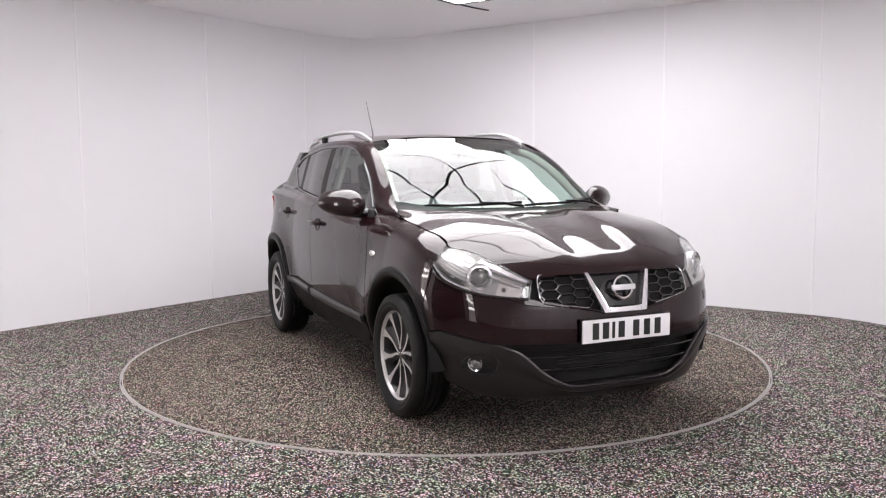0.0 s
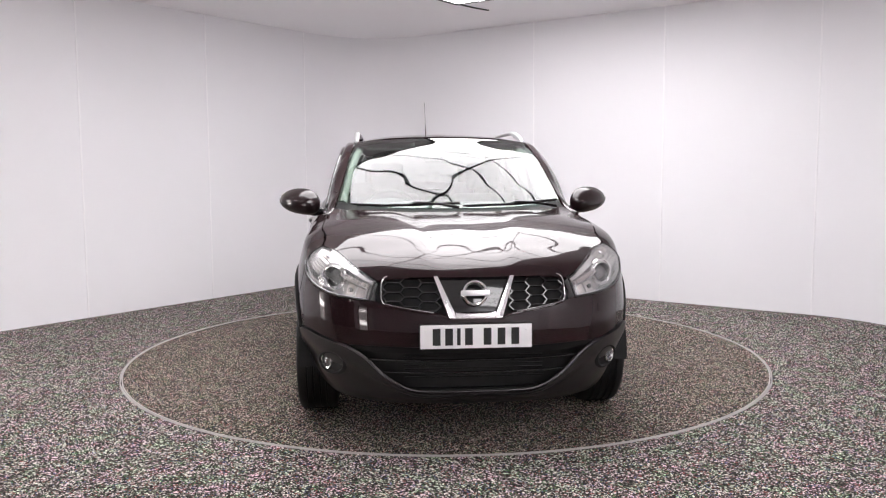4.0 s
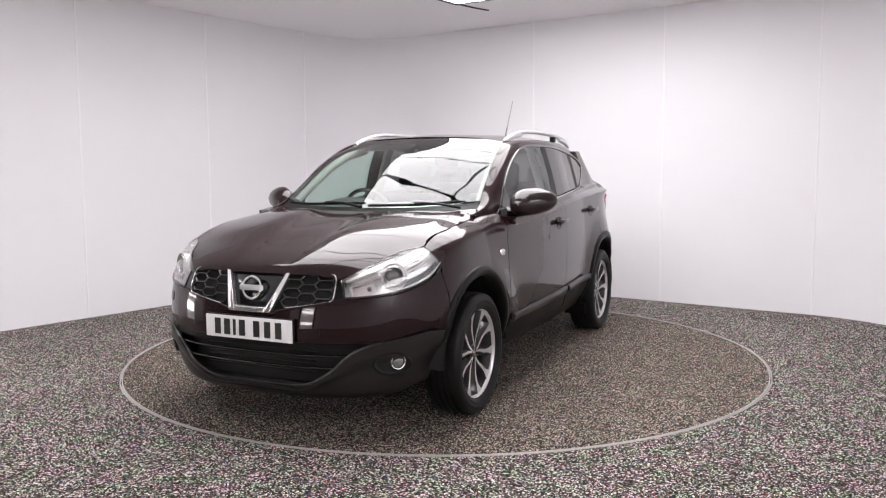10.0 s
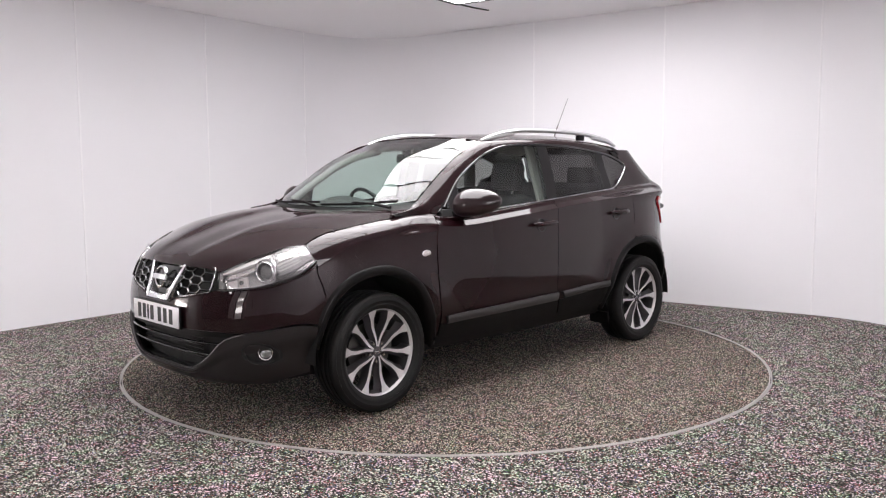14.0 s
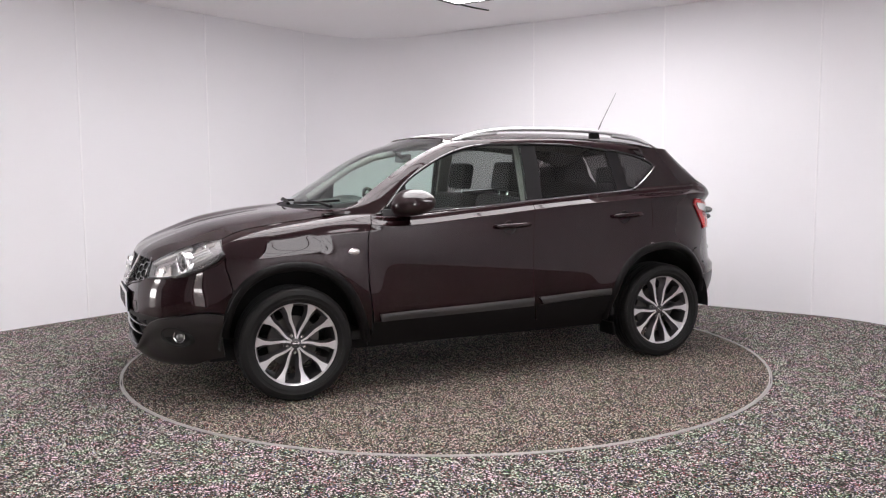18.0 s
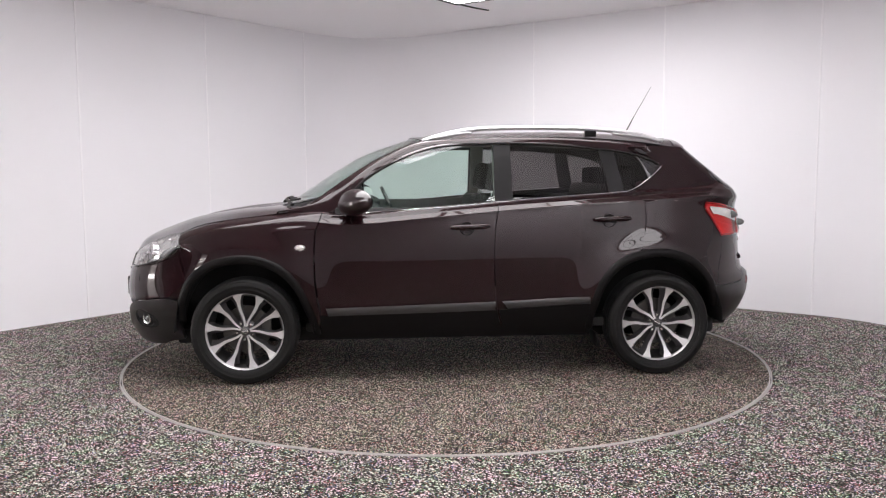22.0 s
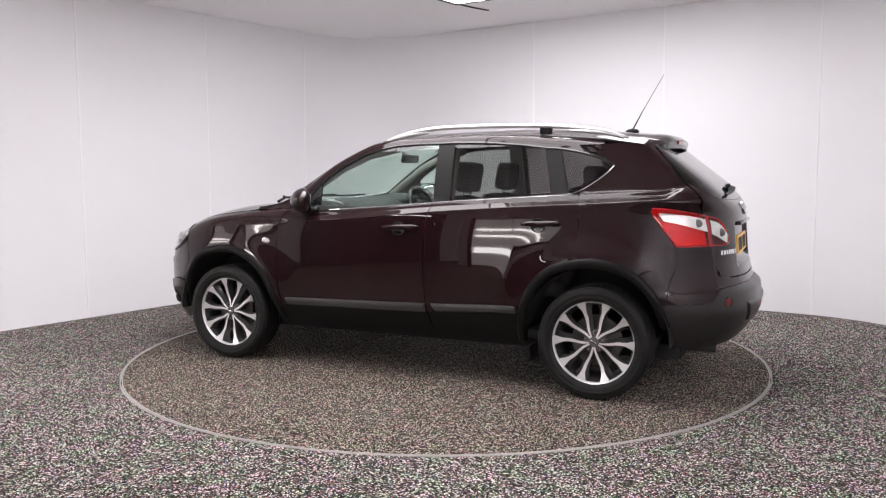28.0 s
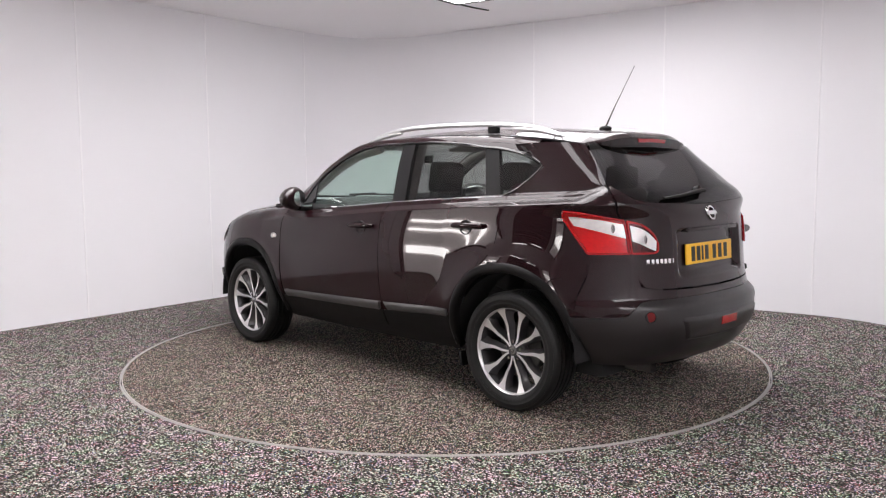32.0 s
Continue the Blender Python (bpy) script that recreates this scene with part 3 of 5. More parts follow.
def side_panels(side):
    g = wing(FRONT_ARCH, WING_TOP, [(1.715, 0.535), (1.682, 0.585), (1.668, 0.64), (1.680, 0.72), (1.70, 0.80), (1.70, 0.85), (1.70, 0.940)], DOOR_FRONT, 60, 64)
    panel("front_wing", g, SKIN, car, side=side)
    g = door_skin([(0.84, 0.335), (-0.29, 0.335)], [(0.83, 1.066), (0.65, 1.052), (0.13, 1.088), (-0.285, 1.125)], DOOR_FRONT, DOOR_SPLIT, 48)
    fd = panel("front_door", g, SKIN, car, side=side)
    g = door_skin([(-0.29, 0.335), (-0.86, 0.335)], [(-0.285, 1.125), (-0.7, 1.153), (-1.06, 1.174), (-1.19, 1.185)], DOOR_SPLIT, DOOR_REAR, 48)
    rd = panel("rear_door", g, SKIN, car, side=side)
    g1 = wing(REAR_ARCH + [(-1.60, 0.757), (-1.70, 0.765), (-1.76, 0.785)], [(-1.206, 1.13), (-1.40, 1.122), (-1.635, 1.108)],
              [(-1.184, 0.817), (-1.215, 0.95), (-1.22, 1.06), (-1.206, 1.13)], [(-1.76, 0.785), (-1.752, 0.90), (-1.70, 0.975), (-1.635, 1.108)], 44, 36)
    g2 = wing([(-1.206, 1.13), (-1.40, 1.122), (-1.635, 1.108), (-1.735, 1.097), ("r", 0.647, 1.062)], [(-1.19, 1.185), (-1.29, 1.262), (-1.375, 1.345), (-1.47, 1.375), ("r", 0.590, 1.37)],
              [(-1.206, 1.13), (-1.19, 1.185)], [("r", 0.647, 1.062), ("r", 0.676, 1.10), ("r", 0.694, 1.165), ("r", 0.676, 1.215), ("r", 0.650, 1.262), ("r", 0.590, 1.37)], 50, 48)
    g3 = wing([(-1.375, 1.345), (-1.47, 1.375), ("r", 0.590, 1.37)], [(-1.20, 1.455), (-1.35, 1.474), ("r", 0.548, 1.464)],
              [(-1.375, 1.345), (-1.30, 1.405), (-1.20, 1.455)], [("r", 0.590, 1.37), ("r", 0.568, 1.42), ("r", 0.548, 1.464)], 24, 16)
    panel("rear_wing", [g1, g2, g3], SKIN, car, side=side, gap=0.0005)
    # pillar and roof frame from the windscreen foot to the tail
    low = [body(*at(p)) for p in GLASS_TOP_FRONT + GLASS_TOP_REAR + QUARTER_TOP[:3]]
    # its foot sweeps forward into the top of the wing
    low = [hood_edge(1.12), hood_edge(0.98), hood_edge(0.85), (0.765, 0.760, 1.066)] + low
    high = [(1.10, 0.735, 1.062), (0.99, 0.708, 1.086), (0.92, 0.697, 1.115)] + WS_SIDE[:-1] + ROOF_EDGE[:-1]
    a, b = spline(low, 70), spline(high, 70)
    mid = (a + b) / 2
    mid[:, 1] += 0.009
    mid[:, 2] += 0.016
    g = np.stack([a, mid, b], 1)
    g = np.array([spline(row, 10) for row in g])
    panel("roof_frame", g, SKIN, car, side=side, gap=0.001)
    # glass
    g = wing([(0.70, 1.057), (0.13, 1.094), (-0.26, 1.125)], GLASS_TOP_FRONT, [(0.70, 1.057), (0.715, 1.10)], [(-0.26, 1.125), (-0.26, 1.488)], 30, 24)
    panel("window", g, [GLASS, CLEAR], fd, "clear green-tinted glass", thick=0.004, gap=0.001, side=side)
    g = wing([(-0.375, 1.135), (-0.7, 1.157), (-1.015, 1.178)], GLASS_TOP_REAR, [(-0.375, 1.135), (-0.37, 1.492)], [(-1.015, 1.178), (-0.995, 1.30), (-0.955, 1.455)], 30, 24)
    panel("window", g, [PRIVACY, CLEAR], rd, "dark privacy glass", thick=0.004, gap=0.001, side=side)
    g = wing(QUARTER_LOW, QUARTER_TOP, [(-1.115, 1.19), (-1.06, 1.446)], [(-1.372, 1.342), (-1.36, 1.357)], 24, 20)
    panel("quarter_window", g, [PRIVACY, CLEAR], car, "dark privacy glass", thick=0.004, gap=0.001, side=side)
    g = wing([(-0.26, 1.122), (-0.375, 1.134)], [(-0.26, 1.494), (-0.37, 1.497)], [(-0.26, 1.122), (-0.26, 1.494)], [(-0.375, 1.134), (-0.37, 1.497)], 8, 20)
    panel("door_pillar", g, [PILLAR, TRIM], car, "satin black pillar cover", thick=0.03, gap=0, side=side)
    g = wing([(-1.015, 1.176), (-1.12, 1.184)], [(-0.955, 1.46), (-1.055, 1.452)], [(-1.015, 1.176), (-0.955, 1.46)], [(-1.12, 1.184), (-1.055, 1.452)], 8, 20)
    panel("pillar_cover", g, [PILLAR, TRIM], car, "satin black pillar cover", thick=0.03, gap=0, side=side)


for one in ("left", "right"):
    side_panels(one)


def centre_panels():
    # bonnet
    edge = ([body(*at(("f", 0.452, 0.806)))] + [body(*at(p)) for p in ((1.91, 0.875), (1.80, 0.917))]
            + [body(*at((x, z + 0.003))) for x, z in WING_TOP[:6]] + [(1.075, 0.737, 1.064), (0.955, 0.695, 1.098)])
    mids = [(2.103, 0.0, 0.820), (2.086, 0.0, 0.850), (2.035, 0.0, 0.884), (1.93, 0.0, 0.928), (1.70, 0.0, 1.001), (1.45, 0.0, 1.047), (1.28, 0.0, 1.068), (1.150, 0.0, 1.082)]
    q0 = [(2.099, 0.14, 0.820), (2.080, 0.14, 0.851), (2.027, 0.14, 0.886), (1.92, 0.15, 0.930), (1.69, 0.17, 1.002), (1.44, 0.20, 1.048), (1.27, 0.23, 1.069), (1.140, 0.24, 1.084)]
    q1 = [(2.090, 0.24, 0.820), (2.068, 0.24, 0.856), (2.013, 0.24, 0.896), (1.905, 0.26, 0.944), (1.69, 0.29, 1.019), (1.43, 0.33, 1.065), (1.25, 0.36, 1.083), (1.115, 0.38, 1.092)]
    q2 = [(2.068, 0.35, 0.818), (2.045, 0.36, 0.848), (1.985, 0.40, 0.887), (1.865, 0.45, 0.933), (1.66, 0.50, 1.007), (1.40, 0.55, 1.055), (1.20, 0.57, 1.076), (1.045, 0.575, 1.092)]
    g = skin([mids, q0, q1, q2, edge], 60, 44).transpose(1, 0, 2)
    panel("bonnet", g, SKIN, car, side="full")
    # roof
    cen = [(0.255, 0, 1.552), (0.0, 0, 1.576), (-0.4, 0, 1.590), (-0.8, 0, 1.590), (-1.2, 0, 1.573), (-1.53, 0, 1.545)]
    h1 = [(0.240, 0.35, 1.541), (-0.02, 0.35, 1.561), (-0.4, 0.36, 1.575), (-0.8, 0.36, 1.577), (-1.2, 0.35, 1.56), (-1.54, 0.33, 1.528)]
    g = skin([cen, h1, ROOF_EDGE], 40, 24).transpose(1, 0, 2)
    panel("roof", g, [PAINT, LINING], car, side="full", thick=0.03)
    # windscreen
    base = [(1.10, 0, 1.098), (1.08, 0.30, 1.102), (1.00, 0.52, 1.116), (0.875, 0.682, 1.143)]
    m1 = [(0.905, 0, 1.236), (0.882, 0.28, 1.236), (0.812, 0.49, 1.240), (0.705, 0.655, 1.261)]
    m2 = [(0.60, 0, 1.422), (0.579, 0.26, 1.419), (0.525, 0.455, 1.409), (0.450, 0.613, 1.416)]
    top = [(0.25, 0, 1.546), (0.240, 0.25, 1.542), (0.225, 0.44, 1.530), (0.192, 0.582, 1.510)]
    g = skin([base, m1, m2, top], 30, 30)
    panel("windscreen", g, [SCREEN, CLEAR], car, "tinted laminated windscreen", thick=0.005, gap=0.002, side="full")
    # front bumper, painted part
    low = [("f", 0.0, 0.50), ("f", 0.30, 0.502), ("f", 0.48, 0.505), ("f", 0.62, 0.503), ("f", 0.74, 0.53), (1.80, 0.545), (1.715, 0.535)]
    high = [("f", 0.0, 0.635), ("f", 0.12, 0.638), ("f", 0.19, 0.66), ("f", 0.42, 0.70), ("f", 0.50, 0.722), (1.92, 0.745), (1.76, 0.805), (1.70, 0.85)]
    g = wing(low, high, [("f", 0.0, 0.50), ("f", 0.0, 0.635)], [(1.715, 0.535), (1.682, 0.585), (1.668, 0.64), (1.680, 0.72), (1.70, 0.80), (1.70, 0.85)], 60, 26)
    fb = panel("front_bumper", g, [PAINT, DARK], car, side="full")
    for s in (-1, 1):
        lip = [body(*p) for p in spline_points(high[4:])]
        bm = bmesh.new()
        tube(bm, [(x + 0.001, s * (y + 0.001), z - 0.006) for x, y, z in lip], 0.0065, 8)
        part("lamp_lip", bm, PAINT, fb)
        lip = [body(*p) for p in spline_points(high[1:4])]
        bm = bmesh.new()
        tube(bm, [(x + 0.001, s * y, z - 0.004) for x, y, z in lip], 0.006, 8)
        part("grille_lip", bm, PAINT, fb)
    # front bumper, dark lower part
    low = [("f", 0.0, 0.215), ("f", 0.4, 0.215), ("f", 0.65, 0.225), (1.80, 0.25), (1.70, 0.27)]
    high = [("f", 0.0, 0.285), ("f", 0.28, 0.287), ("f", 0.42, 0.36), ("f", 0.52, 0.45), ("f", 0.62, 0.500), ("f", 0.74, 0.527), (1.80, 0.542), (1.715, 0.532)]
    g = wing(low, high, [("f", 0.0, 0.215), ("f", 0.0, 0.285)], [(1.70, 0.27), (1.72, 0.40), (1.715, 0.532)], 60, 28)
    # a ledge along the upper edge, fading into the mouth of the intake
    proud = lifted(g, 0.014)
    for j in range(g.shape[1]):
        g[:, j] += (proud[:, j] - g[:, j]) * ease((j / 27 - 0.55) / 0.28)
    panel("lower_bumper", g, [BUMPER, DARK], car, "dark grey textured plastic", thick=0.03, side="full")
    # tailgate
    low = [("r", 0.0, 0.695), ("r", 0.3, 0.70), ("r", 0.55, 0.712), ("r", 0.588, 0.755)]
    high = [("r", 0.0, 1.135), ("r", 0.25, 1.142), ("r", 0.47, 1.150), ("r", 0.575, 1.165), ("r", 0.628, 1.20), ("r", 0.644, 1.25)]
    g = wing(low, high, [("r", 0.0, 0.695), ("r", 0.0, 1.135)], [("r", 0.588, 0.755), ("r", 0.616, 0.86), ("r", 0.628, 0.95), ("r", 0.640, 1.062), ("r", 0.669, 1.10), ("r", 0.687, 1.165), ("r", 0.669, 1.215), ("r", 0.644, 1.25)], 44, 60)
    # shallow hollow for the number plate
    for row in g:
        for q in row:
            q[0] += 0.034 * ease((0.352 - q[1]) / 0.03) * ease((q[2] - 0.745) / 0.05) * ease((1.012 - q[2]) / 0.022)
    tg = panel("tailgate", g, SKIN, car, side="full")
    low = high
    high = [("r", 0.0, 1.495), ("r", 0.25, 1.49), ("r", 0.42, 1.477), ("r", 0.530, 1.465)]
    g = wing(low, high, [("r", 0.0, 1.135), ("r", 0.0, 1.495)], [("r", 0.644, 1.25), ("r", 0.594, 1.35), ("r", 0.530, 1.465)], 34, 24)
    panel("rear_window", g, [REARGLASS, CLEAR], tg, "dark tinted rear glass", thick=0.005, gap=0.001, side="full")
    # rear bumper painted shoulder and dark lower part
    low = [("r", 0.0, 0.655), ("r", 0.45, 0.655), ("r", 0.60, 0.645), ("r", 0.66, 0.60), ("r", 0.69, 0.575), (-1.69, 0.565)]
    high = [("r", 0.0, 0.69), ("r", 0.30, 0.695), ("r", 0.552, 0.710), ("r", 0.590, 0.755), ("r", 0.624, 0.885), (-1.752, 0.89)]
    g = wing(low, high, [("r", 0.0, 0.655), ("r", 0.0, 0.69)], [(-1.69, 0.565), (-1.72, 0.65), (-1.757, 0.785), (-1.752, 0.89)], 50, 20)
    rb = panel("rear_bumper", g, [PAINT, DARK], car, side="full")
    g = wing([(-1.69, 0.565), (-1.64, 0.655), (-1.58, 0.735)], [(-1.72, 0.65), (-1.757, 0.785)], [(-1.69, 0.565), (-1.72, 0.65)], [(-1.58, 0.735), (-1.61, 0.754), (-1.757, 0.785)], 14, 10)
    for one in ("left", "right"):
        panel("bumper_corner", g, [PAINT, DARK], rb, gap=0, side=one)
    g = wing([("r", 0.46, 0.66), ("r", 0.655, 0.66)], [("r", 0.46, 0.90), ("r", 0.64, 0.89)], [("r", 0.46, 0.66), ("r", 0.46, 0.90)], [("r", 0.655, 0.66), ("r", 0.64, 0.89)], 12, 12)
    for one in ("left", "right"):
        panel("bumper_flange", g, [PAINT, DARK], rb, gap=0, side=one, lift=-0.012, thick=0.004)
    low2 = [("r", 0.0, 0.30), ("r", 0.4, 0.30), ("r", 0.62, 0.30), (-1.75, 0.31)]
    g = wing(low2, low, [("r", 0.0, 0.30), ("r", 0.0, 0.655)], [(-1.75, 0.31), (-1.735, 0.45), (-1.69, 0.565)], 50, 20)
    panel("lower_bumper", g, [BUMPER, DARK], car, "dark grey textured plastic", thick=0.03, side="full")


centre_panels()


# ---- wheels ----
def build_wheel():
    """A wheel about its own centre, its face towards +y."""
    w = new("wheel")
    w.parent = car
    turn = pose(0, 0, 0, -90, 0, 0)
    bm = bmesh.new()
    half = [(0.332, 0.0), (0.332, 0.012), (0.324, 0.0135), (0.324, 0.0225), (0.3317, 0.024), (0.3317, 0.046), (0.324, 0.0475), (0.324, 0.0555), (0.331, 0.057), (0.329, 0.080),
            (0.325, 0.091), (0.314, 0.1000), (0.3125, 0.0985), (0.302, 0.1035), (0.288, 0.105), (0.286, 0.1035), (0.270, 0.1015), (0.2685, 0.103), (0.264, 0.102), (0.252, 0.096), (0.241, 0.084)]
    prof = [(r, -h) for r, h in reversed(half[1:])] + half
    lathe(bm, prof, 72, turn)
    part("tyre", bm, RUBBER, w, "black tyre with grooved tread")
    bm = bmesh.new()
    lathe(bm, [(0.232, 0.050), (0.245, 0.066), (0.2480, 0.082), (0.2445, 0.0855), (0.2385, 0.081), (0.2315, 0.068)], 72, turn, closed=True)
    part("rim_lip", bm, ALLOY, w, "machined alloy rim edge")
    bm = bmesh.new()
    lathe(bm, [(0.240, -0.09), (0.234, -0.05), (0.234, 0.048), (0.232, 0.066), (0.222, 0.045), (0.216, 0.02), (0.212, -0.09)], 72, turn)
    part("rim", bm, BARREL, w, "dark grey alloy barrel")
    bm = bmesh.new()
    lathe(bm, [(0.055, -0.035), (0.150, -0.035), (0.150, -0.012), (0.055, -0.012)], 48, turn)
    part("brake_disc", bm, CAST, w)
    bm = bmesh.new()
    box(bm, (0.055, 0.04, 0.12), Matrix.Translation((-0.125, -0.012, 0.03)), 0.012)
    part("brake_caliper", bm, CAST, w)
    bm = bmesh.new()
    lathe(bm, [(0.001, -0.02), (0.050, -0.02), (0.066, 0.0), (0.067, 0.030), (0.060, 0.037), (0.036, 0.040), (0.033, 0.046), (0.001, 0.046)], 40, turn)
    part("hub", bm, ALLOY_DARK, w)
    bm = bmesh.new()
    lathe(bm, [(0.001, 0.0585), (0.022, 0.058), (0.0275, 0.055), (0.0290, 0.044)], 32, turn)
    cap = part("centre_cap", bm, ALLOY_DARK, w, "dark grey cap")
    bm = bmesh.new()
    lathe(bm, [(0.0125, 0.0575), (0.0135, 0.0605), (0.0165, 0.0605), (0.0175, 0.0575)], 24, turn, closed=True)
    box(bm, (0.044, 0.003, 0.006), Matrix.Translation((0, 0.0605, 0)), 0.001)
    part("cap_emblem", bm, CHROME, cap, "plain chrome ring and bar")
    bm = bmesh.new()
    bmesh.ops.create_cone(bm, cap_ends=True, segments=6, radius1=0.0105, radius2=0.0085, depth=0.026)
    nut_ob = part("wheel_nut", bm, CHROME, w)
    nut_ob.matrix_basis = Matrix()
    for k in range(5):
        a = radians(-83 + 72 * k)
        ob = nut_ob if k == 0 else new("wheel_nut", nut_ob.data)
        ob.parent = w
        ob.matrix_basis = Matrix.Translation((0.053 * math.cos(a), 0.044, 0.053 * math.sin(a))) @ turn
    # five loops, each of two spokes that flare into the rim, with a grey inner web
    for k in range(5):
        mid = -83 + 72 * k
        bm = bmesh.new()
        grid = []
        for t in np.linspace(0, 1, 12):
            r = 0.060 + t * 0.158
            wide = 15.5 - 2.0 * t if t < 0.8 else (13.9 - 26 * (t - 0.8))
            row = []
            for o in np.linspace(-1, 1, 9):
                a = radians(mid + o * wide)
                y = 0.052 - 0.036 * (1 - abs(o) ** 3) * min(1.0, 0.55 + t) + 0.012 * t * t - 0.004
                row.append(bm.verts.new((r * math.cos(a), y, r * math.sin(a))))
            grid.append(row)
        for p, q in zip(grid, grid[1:]):
            for i in range(8):
                if i in (0, 1, 6, 7):
                    bm.faces.new((p[i], p[i + 1], q[i + 1], q[i]))
        part("web", bm, ALLOY_DARK, w, "dark grey inner face")
        for s in (-1, 1):
            bm = bmesh.new()
            rows = []
            for t in np.linspace(0, 1, 20):
                r = 0.030 + t * 0.205
                a = radians(mid + s * (27 - 10.5 * ease(t * 1.7) + 2.2 * t * t))
                half = 0.0060 + 0.0088 * t + 0.0200 * ease((t - 0.66) / 0.38) ** 1.5
                y = 0.058 + 0.014 * t * t - 0.006 * math.sin(math.pi * t)
                er, et = Vector((math.cos(a), 0, math.sin(a))), Vector((-math.sin(a), 0, math.cos(a)))
                c = er * r
                rows.append([bm.verts.new(c + et * half * o + Vector((0, y + d, 0))) for o, d in ((-1.3, -0.055), (-1.0, -0.006), (-0.86, 0), (0.86, 0), (1.0, -0.006), (1.3, -0.055))])
            tops = []
            for p, q in zip(rows, rows[1:]):
                for i in range(5):
                    f = bm.faces.new((p[i], p[i + 1], q[i + 1], q[i]))
                    if i == 2:
                        tops.append(f)
                bm.faces.new((p[5], p[0], q[0], q[5]))
            bm.faces.new(rows[0])
            bm.faces.new(rows[-1])
            for f in bm.faces:
                f.material_index = 0 if f in tops else 1
            part("spoke", bm, ALLOY, w, smooth=25).data.materials.append(ALLOY_DARK)
    return w


WHEEL_Y, WHEEL_Z = 0.778, 0.331
wheel = build_wheel()
wheel.matrix_basis = pose(1.315, WHEEL_Y, WHEEL_Z)
for x, s, roll in ((-1.315, 1, -29), (1.315, -1, 20), (-1.315, -1, 40)):
    copy_thing(wheel, pose(x, s * WHEEL_Y, WHEEL_Z, 0, roll, 0 if s > 0 else 180)).parent = car


def under_parts():
    bm = bmesh.new()
    box(bm, (3.55, 1.30, 0.10), Matrix.Translation((0.0, 0, 0.27)), 0.03)
    part("underbody", bm, DARK, car)
    for sx in (1.315, -1.315):
        for sy in (1, -1):
            bm = bmesh.new()
            path = [(0.43 * math.cos(a), 0.43 * math.sin(a)) for a in np.linspace(-0.02, math.pi + 0.02, 28)]
            rows = [[bm.verts.new((sx + px, sy * y, 0.3365 + pz)) for px, pz in path] for y in (0.50, 0.855)]
            for i in range(len(path) - 1):
                bm.faces.new((rows[0][i], rows[0][i + 1], rows[1][i + 1], rows[1][i]))
            bm.faces.new(rows[0])
            part("wheel_liner", bm, DARK, car)


under_parts()


# ---- body details ----
def pts(curve):
    return [body(*at(p)) for p in curve]


def strip(name, curve, width, mat, parent, lift=0.006, height=None, n=40, label="", sides=("left", "right"), flat=0.5):
    """A moulding that follows a curve on the body."""
    for side in sides:
        path = spline(pts(curve), n)
        path[:, 1] += lift
        if side == "right":
            path[:, 1] *= -1
        bm = bmesh.new()
        tube(bm, path, width / 2, 10, flat)
        part(name, bm, mat, parent, label)


